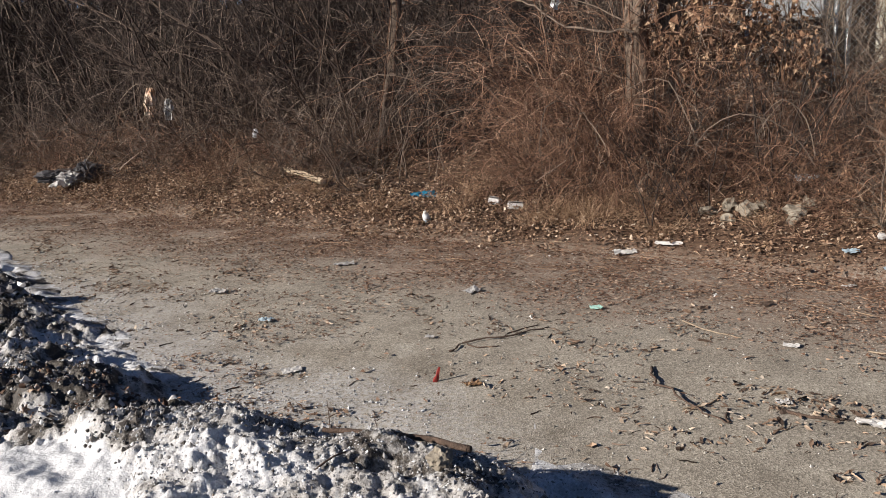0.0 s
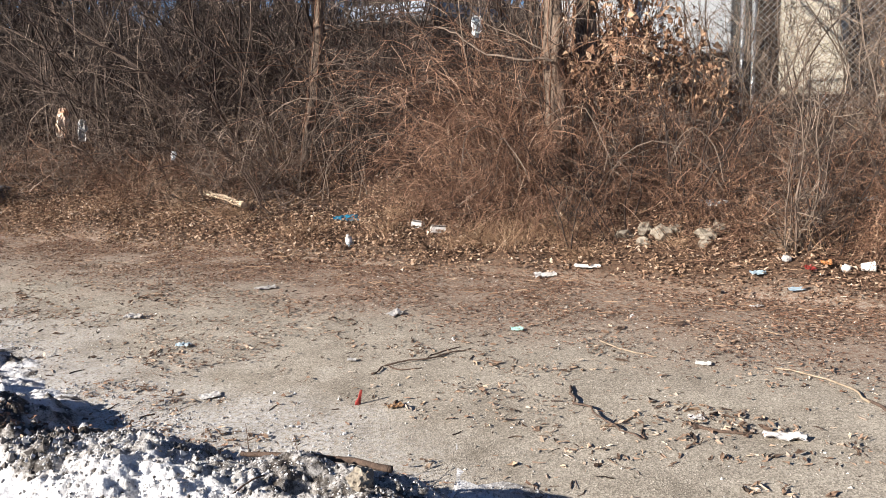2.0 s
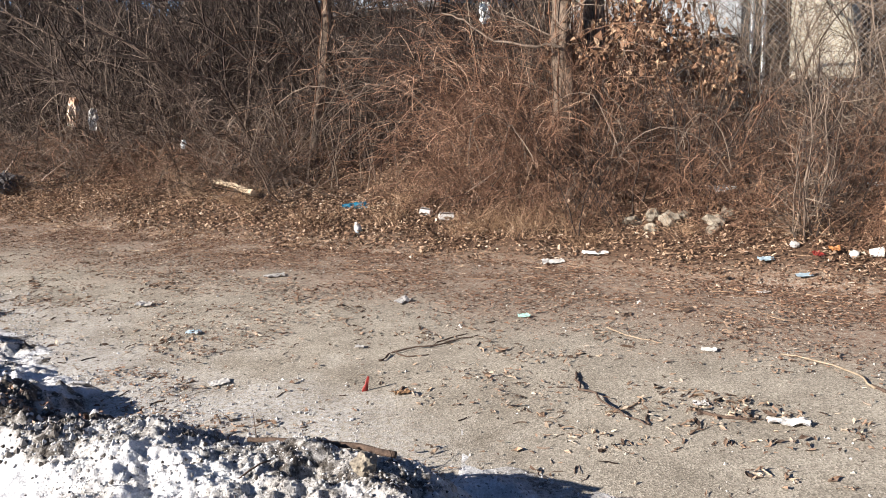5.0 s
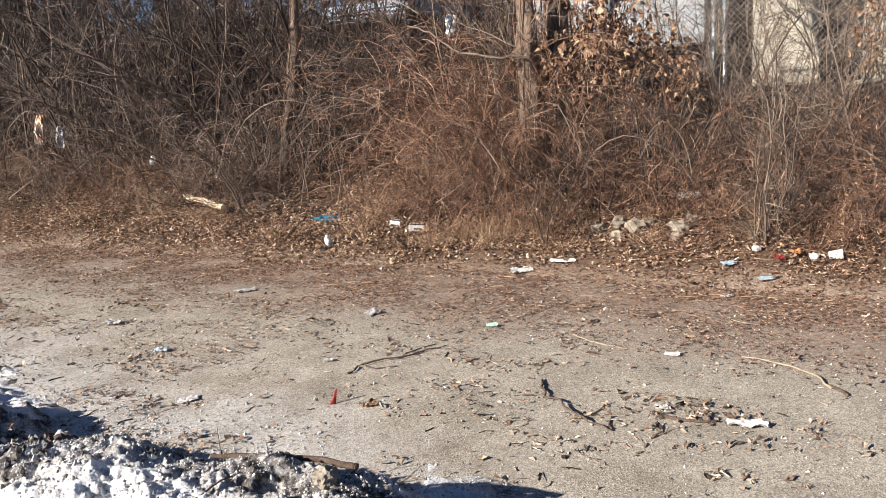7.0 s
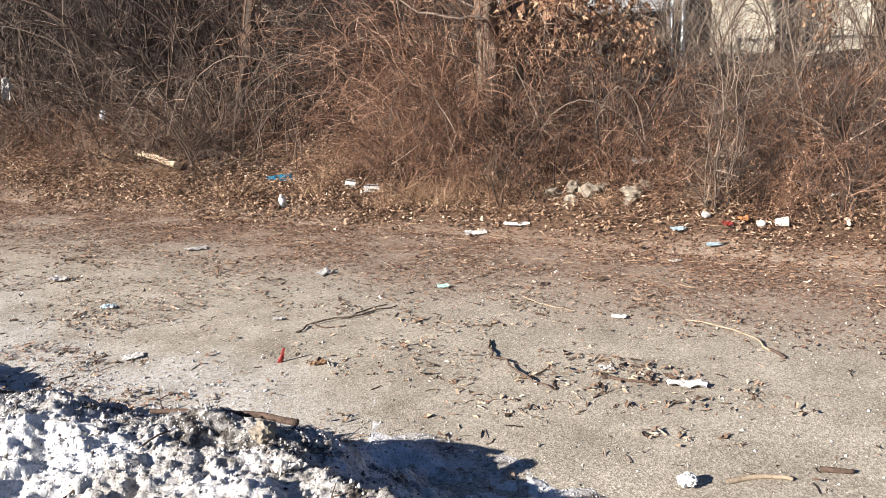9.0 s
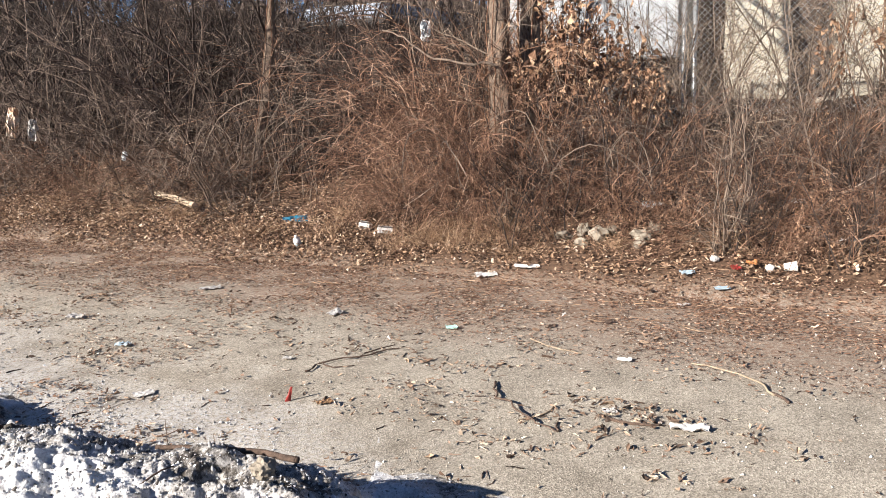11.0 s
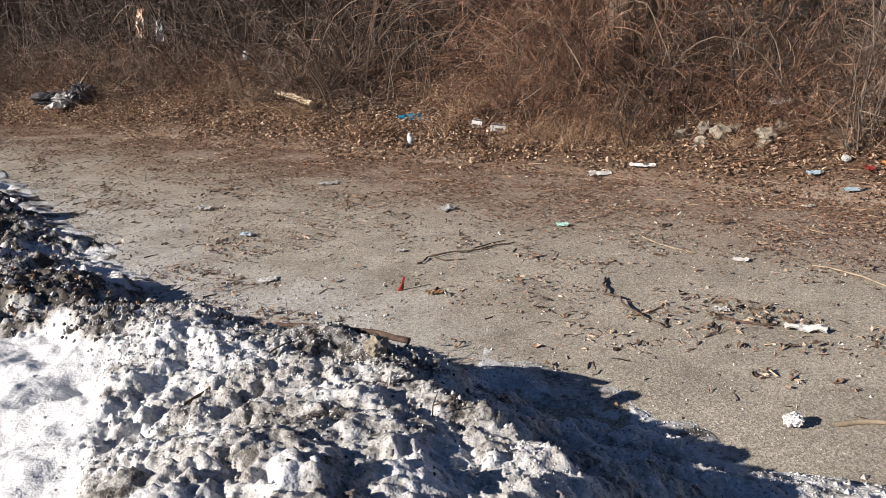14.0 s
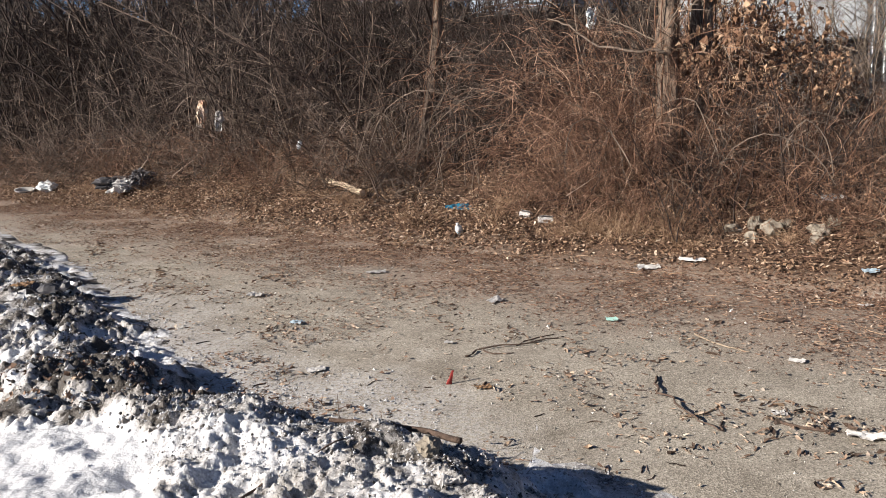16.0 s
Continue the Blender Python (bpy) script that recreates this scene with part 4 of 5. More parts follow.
litter("leaf_scraps", 76000, -8, 5, -5.4, -1.0, 0.026, LEAF_ROAD, "scattered dark leaf scraps and bark on the road",
       lambda x, y, s: np.where(x < 0.4, 1.0, np.clip(0.7 - 0.5 * (x - 0.4), 0.09, 1)) * np.clip(-0.16 + 1.1 * fbm((x * 0.866 - y * 0.5) * 0.9, (x * 0.5 + y * 0.866) * 3.4, 3, 1), 0.035, 1) * (snow_z(x, y, False) < 0.0), 0.02, 0.9)


# drifts of leaf and bark pieces blown together on the road
DRIFT = islands("drifted_debris", [(0.0, (0.06, 0.042, 0.033)), (0.35, (0.18, 0.12, 0.086)), (0.6, (0.32, 0.22, 0.158)), (0.82, (0.47, 0.35, 0.255)), (1.0, (0.62, 0.54, 0.45))], 0.85, 60)
xs, ys, zs = [], [], []
for k in range(240):
    u, s = nr.uniform(-6.5, 4.2), -4.0 * nr.rand() ** 1.2 - 0.2
    if nr.rand() > (1.0 if u < -1.0 else 0.7 if u < 0.8 else 0.45):
        continue
    n = int(6 + nr.gamma(2.0, 11))
    an = nr.normal(-0.5, 0.35)
    lx, ly = nr.normal(0, 0.07 + 0.005 * n, n), nr.normal(0, 0.022 + 0.0006 * n, n)
    cx, cy = along(u, s)
    xs.append(cx + lx * math.cos(an) - ly * math.sin(an))
    ys.append(cy + lx * math.sin(an) + ly * math.cos(an))
    zs.append(0.02 * nr.rand(n) * np.exp(-(lx / 0.1) ** 2))
x, y, z = np.concatenate(xs), np.concatenate(ys), np.concatenate(zs)
ok = snow_z(x, y, False) < 0.0
pts = np.stack([x, y, ground_z(x, y) + z + 0.004], 1)[ok]
ob = new("leaf_drifts", leaves_mesh("leaf_drifts", pts, nr.gamma(3.0, 0.0085, len(pts)) + 0.01, DRIFT, nr, 1.0, 0.55, 0.5))
tagged(ob, "drifts of torn leaves and bark blown together on the road", "leaf litter", kind="stuff")


def lumps_mesh(name, centres, sizes, mat, rs, smooth=False):
    """Many rough little clods in one mesh."""
    n = len(centres)
    oct_v = np.array([(1, 0, 0), (-1, 0, 0), (0, 1, 0), (0, -1, 0), (0, 0, 1), (0, 0, -1)], float)
    oct_f = np.array([(0, 2, 4), (2, 1, 4), (1, 3, 4), (3, 0, 4), (2, 0, 5), (1, 2, 5), (3, 1, 5), (0, 3, 5)])
    V = oct_v[None] * np.asarray(sizes)[:, None, None] * rs.uniform(0.7, 1.15, (n, 6, 1)) + rs.normal(0, 0.16, (n, 6, 3)) * np.asarray(sizes)[:, None, None]
    V = V + np.asarray(centres)[:, None, :]
    F = oct_f[None] + (np.arange(n) * 6)[:, None, None]
    return mesh_from(name, V.reshape(-1, 3), F.reshape(-1, 3), mat, smooth)


GRIT = islands("road_grit", [(0.0, (0.08, 0.07, 0.06)), (0.5, (0.3, 0.28, 0.25)), (0.8, (0.5, 0.48, 0.45)), (1.0, (0.8, 0.8, 0.8))], 0.9, 90)
EARTH = islands("earth_clod", [(0.0, (0.025, 0.02, 0.017)), (0.6, (0.08, 0.065, 0.052)), (1.0, (0.26, 0.22, 0.18))], 0.95, 90)
SLUSH = islands("slush_crumb", [(0.0, (0.26, 0.25, 0.24)), (0.5, (0.45, 0.455, 0.47)), (1.0, (0.68, 0.71, 0.76))], 0.7, 60)
u, s = nr.uniform(-7, 5, 9500), nr.uniform(-5.3, 0, 9500)
x, y = along(u, s)
grit = new("road_grit", lumps_mesh("road_grit", np.stack([x, y, ground_z(x, y) + 0.002], 1), nr.gamma(1.5, 0.0018, len(x)) + 0.0012, GRIT, nr))
tagged(grit, "loose grit and pale pebbles on the asphalt", "grit", kind="stuff")
x, y = np.concatenate([nr.uniform(-4.5, 2.2, 60000), nr.uniform(-1.0, 1.9, 26000)]), np.concatenate([nr.uniform(0.3, 6.0, 60000), nr.uniform(0.8, 2.6, 26000)])
z = snow_z(x, y)
dd, hh = crest_frame(x, y)
cm = clean_mask(x, y)
patch = np.clip(0.45 + 0.9 * fbm(x * 2.2, y * 2.2, 3, 3), 0.06, 1)
ok = (z > 0.01) & (nr.rand(len(x)) < np.where(x < -0.8, 0.8, 0.12) * (1 - cm) * np.clip(1.4 - np.abs(dd) * 0.5, 0, 1) * patch ** 2)
clods = new("earth_clods", lumps_mesh("earth_clods", np.stack([x, y, z + 0.001], 1)[ok], (np.minimum(nr.gamma(1.3, 0.0015, len(x)) + 0.001, 0.006))[ok], EARTH, nr))
tagged(clods, "black grit and earth clods melted out on the snow", "dirt", kind="stuff")
ok = (z > 0.0) & (x > -2.6) & (y < 3.6) & (nr.rand(len(x)) < 0.7 * np.clip(1.05 - patch * (1 - cm), 0.15, 0.7) * (1 - 0.93 * cm))
x, y, z = x[ok] + 0.013, y[ok] + 0.007, snow_z(x[ok] + 0.013, y[ok] + 0.007)
beads = new("snow_crumbs", lumps_mesh("snow_crumbs", np.stack([x, y, z], 1), nr.gamma(2.0, 0.0014, len(x)) + 0.002, SLUSH, nr, True))
tagged(beads, "loose icy crumbs lying on the old snow", "snow", kind="stuff")
CHUNK = islands("icy_dirt_chunk", [(0.0, (0.03, 0.026, 0.024)), (0.35, (0.11, 0.1, 0.093)), (0.65, (0.32, 0.315, 0.315)), (1.0, (0.6, 0.62, 0.66))], 0.85, 70)
x = np.concatenate([nr.uniform(-6.0, -0.7, 42000), nr.uniform(-1.2, 0.7, 9000)])
y = np.concatenate([nr.uniform(2.0, 8.0, 42000), nr.uniform(1.3, 2.7, 9000)])
dd, hh = crest_frame(x, y)
z = snow_z(x, y)
ok = (z > 0.0) & (1 - clean_mask(x, y) > nr.rand(len(x))) & (nr.rand(len(x)) < np.clip(1.25 - np.abs(dd - 0.08) / 0.38, 0, 1) * np.where(x < -0.7, 0.95, 0.2))
size = np.clip(nr.gamma(1.8, 0.0032, len(x)) + 0.003, 0, 0.024) * np.where(x < -0.9, 1.0, 0.6)
chunks = new("snow_rubble", lumps_mesh("snow_rubble", np.stack([x, y, z + 0.002], 1)[ok], size[ok], CHUNK, nr))
tagged(chunks, "broken chunks of dirty ice and frozen earth on the snow ridge", "ice rubble", kind="stuff")
x, y = nr.uniform(-4.5, 2.3, 120000), nr.uniform(0.8, 7.0, 120000)
z = snow_z(x, y, False)
dd, hh = crest_frame(x, y)
skirt = np.clip(1.0 - (dd - 0.34 - 0.65 * hh) / np.where(x < 0.0, 1.35, 0.4), 0, 1) ** 2 * np.clip(0.5 + 0.9 * fbm(x * 2.5, y * 2.5, 3, 2), 0, 1)
ok = (z < 0.005) & (dd > 0) & (nr.rand(len(x)) < skirt)
crumbs = new("slush_crumbs", lumps_mesh("slush_crumbs", np.stack([x, y, ground_z(x, y) + 0.003], 1)[ok], (nr.gamma(1.4, 0.0019, len(x)) + 0.0013)[ok], SLUSH, nr))
tagged(crumbs, "crumbs of ice and slush along the foot of the snow", "slush", kind="stuff")


def scatter_sticks(name, n, place, lengths, r, mat, label, arch=0.3):
    T, rg = Tubes(), random.Random(n)
    for _ in range(n):
        x, y, z = place(rg)
        an = rg.uniform(0, 2 * math.pi)
        L = rg.uniform(*lengths) * (0.5 + rg.random())
        pts = stem(rg, Vector((0, 0, 0.02)), Vector((math.cos(an), math.sin(an), rg.gauss(0, 0.1))), L, 6, arch, 0.0)
        rr = r * rg.uniform(0.4, 1.5)
        pts = [Vector((x + p.x, y + p.y, z + max(0.0, (p.z - 0.02) * 0.3) + rr * 0.7)) for p in pts]
        T.tube(pts, rr, rr * 0.5, 3)
    return tagged(new(name, T.mesh(name, mat)), label, "twigs", kind="stuff")


def on_road(rg):
    while True:
        x, y = along(rg.uniform(-7, 5), rg.uniform(-5.2, 0.1))
        if float(snow_z(np.array([x]), np.array([y]), False)[0]) < 0.0:
            return x, y, float(ground_z(x, y))


def on_edge(rg):
    x, y = along(rg.uniform(-12, 6), rg.uniform(-1.0, 1.6))
    return x, y, float(ground_z(x, y)) + rg.random() * 0.06


scatter_sticks("road_twigs", 480, on_road, (0.02, 0.09), 0.0038, TWIG_GREY, "small broken twigs strewn over the asphalt")
scatter_sticks("bank_twigs", 2400, on_edge, (0.05, 0.22), 0.002, STRAW, "dry stalks and twigs lying in the leaf litter")

# ---- buildings and fence behind the bank ----
def box_bm(x0, x1, y0, y1, z0, z1, bevel=0.0):
    bm = bmesh.new()
    bmesh.ops.create_cube(bm, size=1.0)
    bmesh.ops.scale(bm, vec=(x1 - x0, y1 - y0, z1 - z0), verts=bm.verts)
    bmesh.ops.translate(bm, vec=((x0 + x1) / 2, (y0 + y1) / 2, (z0 + z1) / 2), verts=bm.verts)
    if bevel:
        bmesh.ops.bevel(bm, geom=bm.edges[:], offset=bevel, segments=2, affect="EDGES")
    return bm


def on_bank(name, label, category, u, s, z, group=""):
    """A thing whose own x runs along the bank and whose y runs away from the road."""
    ob = thing(name, label, category, group)
    x, y = along(u, s)
    ob.matrix_basis = pose(x, y, z, 0, 0, -30)
    return ob


CREAM = plain("cream_render", (0.45, 0.425, 0.365), (0.3, 0.27, 0.21), 3, 0.9, bumps=0.3)
OCHRE = plain("stained_footing", (0.5, 0.38, 0.14), (0.62, 0.52, 0.28), 8, 0.9, bumps=0.4)
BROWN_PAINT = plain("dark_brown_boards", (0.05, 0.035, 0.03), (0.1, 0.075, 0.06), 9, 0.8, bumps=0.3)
SIDING = plain("grey_white_siding", (0.36, 0.38, 0.41), (0.26, 0.28, 0.3), 5, 0.6, bumps=0.15)
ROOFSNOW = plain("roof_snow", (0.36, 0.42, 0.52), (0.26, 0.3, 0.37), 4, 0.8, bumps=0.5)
CONCRETE = plain("old_concrete", (0.36, 0.34, 0.28), (0.52, 0.5, 0.44), 14, 0.95, bumps=0.7)
GALV = plain("galvanised_steel", (0.5, 0.52, 0.55), (0.34, 0.36, 0.38), 30, 0.42, 0.85)
DARK_FELT = plain("roofing_felt", (0.05, 0.05, 0.055), (0.1, 0.1, 0.1), 20, 0.95, bumps=0.4)
GLASSY = plain("dark_window", (0.03, 0.04, 0.05), (0.05, 0.06, 0.08), 4, 0.15)

house = on_bank("house", "cream rendered house with brown pilasters and stained footing", "house", 2.45, 6.8, 1.25)
part("wall", box_bm(0, 7.0, 0, 5, -0.4, 3.3), CREAM, house)
part("footing", box_bm(-0.03, 7.03, -0.05, 0, -0.4, 0.16, 0.01), OCHRE, house, "ochre stained footing strip")
for i, x0 in enumerate((0.93, 2.42, 4.2)):
    part("pilaster", box_bm(x0, x0 + 0.5, -0.12, -0.004, -0.4, 3.2, 0.01), BROWN_PAINT, house, "dark brown boarded pilaster")
    part("pane", box_bm(x0 + 0.75, x0 + 1.3, -0.03, -0.005, 1.75, 2.75, 0.005), GLASSY, house, "dark window pane")
part("roof", box_bm(-0.5, 7.5, -0.5, 5.5, 3.3, 3.5, 0.03), DARK_FELT, house)

trailer = on_bank("trailer", "grey-white panelled trailer raised over a dark gap", "trailer", -1.1, 6.8, 1.25)
for k in range(6):
    part("panel", box_bm(k * 0.475 + 0.004, k * 0.475 + 0.468, 0, 0.03, 0.88, 2.9, 0.006), SIDING, trailer)
part("body", box_bm(0.0, 2.85, 0.035, 2.4, 0.86, 2.9), SIDING, trailer)
# set-back dark sheet: the shade of the gap below, put in as colour
part("skirting", box_bm(0.1, 2.75, 0.5, 0.6, -0.3, 0.86), BROWN_PAINT, trailer, "dark sheet standing in for the shade under the trailer")
part("roof", box_bm(-0.1, 2.95, -0.1, 2.5, 2.9, 3.0, 0.02), DARK_FELT, trailer)

# added building; its dark boards stand for the shaded background behind the fence
dark_fill = on_bank("shed", "tall board shed added behind the fence, background shade put into its dark colour", "shed", 1.6, 8.2, 1.25)
for k in range(8):
    part("board", box_bm(k * 0.2, k * 0.2 + 0.19, 0.0, 0.03, -0.4, 3.4, 0.004), BROWN_PAINT, dark_fill)
part("wall", box_bm(0.0, 1.6, 0.034, 2.0, -0.4, 3.42), BROWN_PAINT, dark_fill)
part("roof", box_bm(-0.2, 1.8, -0.2, 2.2, 3.44, 3.54, 0.01), DARK_FELT, dark_fill)

shed = on_bank("shed", "low dark wooden shed with snow on its flat roof", "shed", -6.3, 7.2, 1.25)
for k in range(12):
    part("board", box_bm(k * 0.21, k * 0.21 + 0.2, 0.0, 0.03, -0.4, 1.7, 0.004), BROWN_PAINT, shed)
part("wall", box_bm(0.0, 2.5, 0.034, 3.0, -0.4, 1.72), BROWN_PAINT, shed)
part("roof", box_bm(-0.25, 2.65, -0.3, 3.3, 1.74, 1.84, 0.01), DARK_FELT, shed)
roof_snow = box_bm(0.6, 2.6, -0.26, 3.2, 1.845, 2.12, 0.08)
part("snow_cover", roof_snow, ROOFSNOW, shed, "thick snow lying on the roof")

block = on_bank("concrete_block", "weathered pale concrete block by the fence", "block", 3.87, 4.9, 1.2)
part("body", box_bm(0, 0.5, 0, 0.4, -0.15, 0.26, 0.03), CONCRETE, block)
slab = on_bank("broken_slab", "broken pale slab with snow on it below the fence", "slab", 1.75, 3.7, 1.22)
part("body", box_bm(0, 0.6, 0, 0.4, -0.05, 0.06, 0.02), CONCRETE, slab)
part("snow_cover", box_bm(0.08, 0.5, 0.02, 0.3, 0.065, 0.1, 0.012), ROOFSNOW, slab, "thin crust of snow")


def chain_fence(u0, u1, s, height, mesh_step=0.072):
    ob = on_bank("chain_link_fence", "galvanised chain-link fence on steel posts along the bank's top", "fence", u0, s, 1.3)
    L = u1 - u0
    for x in (0.0, 1.0, 1.13, 3.6, 6.0):
        T = Tubes()
        T.tube([Vector((x, 0.03, -0.4)), Vector((x, 0.03, height + 0.04))], 0.03, 0.03, 10)
        post = part("post", T.mesh("post", GALV, True), None, ob)
        C = Tubes()
        C.tube([Vector((x, 0.03, height + 0.04)), Vector((x, 0.03, height + 0.06)), Vector((x, 0.03, height + 0.08))], 0.034, 0.012, 10)
        part("cap", C.mesh("cap", GALV, True), None, post)
    T = Tubes()
    T.tube([Vector((0, 0.03, height)), Vector((L, 0.03, height))], 0.021, 0.021, 8)
    part("top_rail", T.mesh("top_rail", GALV, True), None, ob)
    W = Tubes()
    n = int((L + height) / mesh_step)
    for k in range(n):
        x0 = -height + k * mesh_step
        for sgn in (1, -1):
            p, q = (x0, 0.0), (x0 + height, height)
            if sgn < 0:
                p, q = (x0 + height, 0.0), (x0, height)
            t0, t1 = 0.0, 1.0
            dx = q[0] - p[0]
            lo, hi = sorted(((0 - p[0]) / dx, (L - p[0]) / dx))
            t0, t1 = max(t0, lo), min(t1, hi)
            if t1 - t0 < 0.02:
                continue
            pts = [Vector((p[0] + dx * t, -0.008 + 0.006 * sgn, (q[1] - p[1]) * t + p[1])) for t in (t0, t1)]
            W.tube(pts, 0.003, 0.003)
    part("wire_netting", W.mesh("wire_netting", GALV), None, ob, "woven diamond wire")
    return ob


chain_fence(1.42, 7.5, 4.05, 1.75)

# a wooded rise that closes the distance
RISE = plain("distant_woods", (0.055, 0.042, 0.038), (0.13, 0.1, 0.088), 0.9, 1.0)
an = np.linspace(radians(-75), radians(80), 260)
lo = np.stack([-70 * np.sin(an), 70 * np.cos(an), np.full(an.shape, -0.5)], 1)
top = 11 + 2.0 * vnoise(an * 9, an * 0, 1) + 1.1 * vnoise(an * 60, an * 0, 2) + 0.7 * vnoise(an * 170, an * 0, 3)
hi = np.stack([-82 * np.sin(an), 82 * np.cos(an), top], 1)
V, n = np.concatenate([lo, hi]), len(an)
rise = new("backdrop", mesh_from("backdrop", V, [(i + 1, i, n + i, n + i + 1) for i in range(n - 1)], RISE))
tagged(rise, "distant leafless wooded rise closing the view", "backdrop", kind="structure")

# far woods behind everything
rw, T = random.Random(31), Tubes()
for _ in range(300):
    x, y = along(rw.uniform(-26, 8), rw.uniform(9.5, 17))
    z = float(ground_z(x, y)) - 0.1
    pts = stem(rw, Vector((0, 0, 0)), spread_way(rw, 8), rw.uniform(5, 9), 7, 0.06, 0.0)
    rr = rw.uniform(0.02, 0.09)
    T2 = [p + Vector((x, y, z)) for p in pts]
    T.tube(T2, rr, rr * 0.4, 5)
    branching(T, rw, T2, rr * 0.4, 10, 1.8, 2, 0.0, 0.2, 0.05)
tagged(new("far_woods", T.mesh("far_woods", TWIG_GREY)), "bare grey woods far behind the houses", "woods", kind="stuff")


# ---- litter on the bank and the road ----
def lump_bm(rx, ry, rz, seed, rough=0.25, sub=3, freq=2.5, flat=0.0):
    """A crumpled or broken lump, resting on z = 0."""
    bm = bmesh.new()
    bmesh.ops.create_icosphere(bm, subdivisions=sub, radius=1.0)
    for v in bm.verts:
        q = v.co * freq + Vector((seed * 7.1, seed * 3.3, seed * 1.7))
        k = 1 + rough * noise.noise(q) + rough * 0.6 * abs(noise.noise(q * 2.3)) - rough * 0.4 * noise.noise(q * 4.9)
        v.co = v.co * k
    zmin = min(v.co.z for v in bm.verts)
    for v in bm.verts:
        z = max((v.co.z - zmin) * (1 - flat), 0)
        v.co = Vector((v.co.x * rx, v.co.y * ry, z * rz))
    for f in bm.faces:
        f.smooth = False
    return bm


def sheet_bm(w, d, seed, fold=0.3, n=9):
    """A thin crumpled sheet with torn edges, a few millimetres off the ground."""
    rs = random.Random(seed)
    bm = bmesh.new()
    bmesh.ops.create_grid(bm, x_segments=n, y_segments=n, size=0.5)
    for v in bm.verts:
        q = Vector((v.co.x * 3.3 + seed, v.co.y * 3.3 - seed, seed * 0.7))
        lift = abs(noise.noise(q)) * fold + abs(noise.noise(q * 2.7)) * fold * 0.5
        edge = 1 + 0.12 * noise.noise(Vector((v.co.x * 9, v.co.y * 9, seed)))
        v.co = Vector((v.co.x * w * edge, v.co.y * d * edge, 0.004 + lift * min(w, d) * 0.8))
    ext = bmesh.ops.extrude_face_region(bm, geom=bm.faces[:])
    bmesh.ops.translate(bm, vec=(0, 0, 0.0015), verts=[g for g in ext["geom"] if isinstance(g, bmesh.types.BMVert)])
    return bm


def single(name, bm, mat, label, category, x, y, turn=0, z=None, tilt=(0, 0), group="", smooth=False):
    me = bpy.data.meshes.new(name)
    if smooth:
        for f in bm.faces:
            f.smooth = True
    bm.to_mesh(me)
    bm.free()
    me.materials.append(mat)
    ob = new(name, me)
    zz = rest_z(x, y) if z is None else z
    ob.matrix_basis = pose(x, y, zz, tilt[0], tilt[1], turn)
    return tagged(ob, label, category, group)


PAPER = plain("white_paper", (0.62, 0.61, 0.6), (0.42, 0.4, 0.38), 25, 0.8)
GREY_PAPER = plain("grimy_paper", (0.48, 0.475, 0.48), (0.3, 0.28, 0.26), 25, 0.8)
BLUE_BAG = plain("blue_plastic", (0.012, 0.1, 0.19), (0.03, 0.2, 0.32), 18, 0.35)
PALE_BLUE = plain("pale_blue_plastic", (0.24, 0.34, 0.42), (0.4, 0.47, 0.52), 18, 0.4)
MINT = plain("mint_wrapper", (0.45, 0.7, 0.62), (0.3, 0.5, 0.45), 25, 0.4)
GREEN_BAG = plain("green_plastic", (0.1, 0.33, 0.17), (0.32, 0.56, 0.42), 12, 0.35)
BLACK_BAG = plain("black_plastic", (0.025, 0.025, 0.029), (0.13, 0.125, 0.13), 14, 0.35)
RED = plain("red_plastic", (0.27, 0.035, 0.03), (0.17, 0.025, 0.022), 20, 0.45)
ORANGE = plain("orange_wrapper", (0.46, 0.2, 0.07), (0.34, 0.15, 0.06), 20, 0.5)
TAN_LEAF = plain("tan_leaf", (0.3, 0.19, 0.11), (0.2, 0.115, 0.06), 30, 0.8)
ROCK = plain("pale_rubble", (0.36, 0.32, 0.26), (0.1, 0.08, 0.062), 16, 0.95, bumps=0.9)
WOOD = plain("split_wood", (0.4, 0.33, 0.25), (0.22, 0.165, 0.115), 22, 0.85, bumps=0.6)
PALE_WOOD = plain("fresh_split_wood", (0.58, 0.48, 0.36), (0.36, 0.27, 0.18), 22, 0.8, bumps=0.5)
DARK_BARK = plain("dark_bark", (0.05, 0.035, 0.028), (0.16, 0.11, 0.085), 40, 0.9, bumps=0.8)
FOAM = plain("white_foam_cup", (0.68, 0.67, 0.63), (0.55, 0.53, 0.49), 20, 0.6)
CLEAR = plain("milky_plastic", (0.72, 0.74, 0.76), (0.55, 0.58, 0.6), 14, 0.3)
PORCELAIN = plain("grimy_white_basin", (0.5, 0.5, 0.49), (0.24, 0.22, 0.2), 8, 0.35)
ICE = plain("dirty_ice", (0.75, 0.78, 0.82), (0.4, 0.38, 0.36), 30, 0.6, bumps=1.0)


def lathe(profile, seg=18):
    """A mesh turned about z from (radius, height) pairs."""
    V, F = [], []
    for r, z in profile:
        for k in range(seg):
            an = 2 * math.pi * k / seg
            V.append((r * math.cos(an), r * math.sin(an), z))
    for i in range(len(profile) - 1):
        for k in range(seg):
            k2 = (k + 1) % seg
            F.append((i * seg + k, i * seg + k2, (i + 1) * seg + k2, (i + 1) * seg + k))
    return V, F


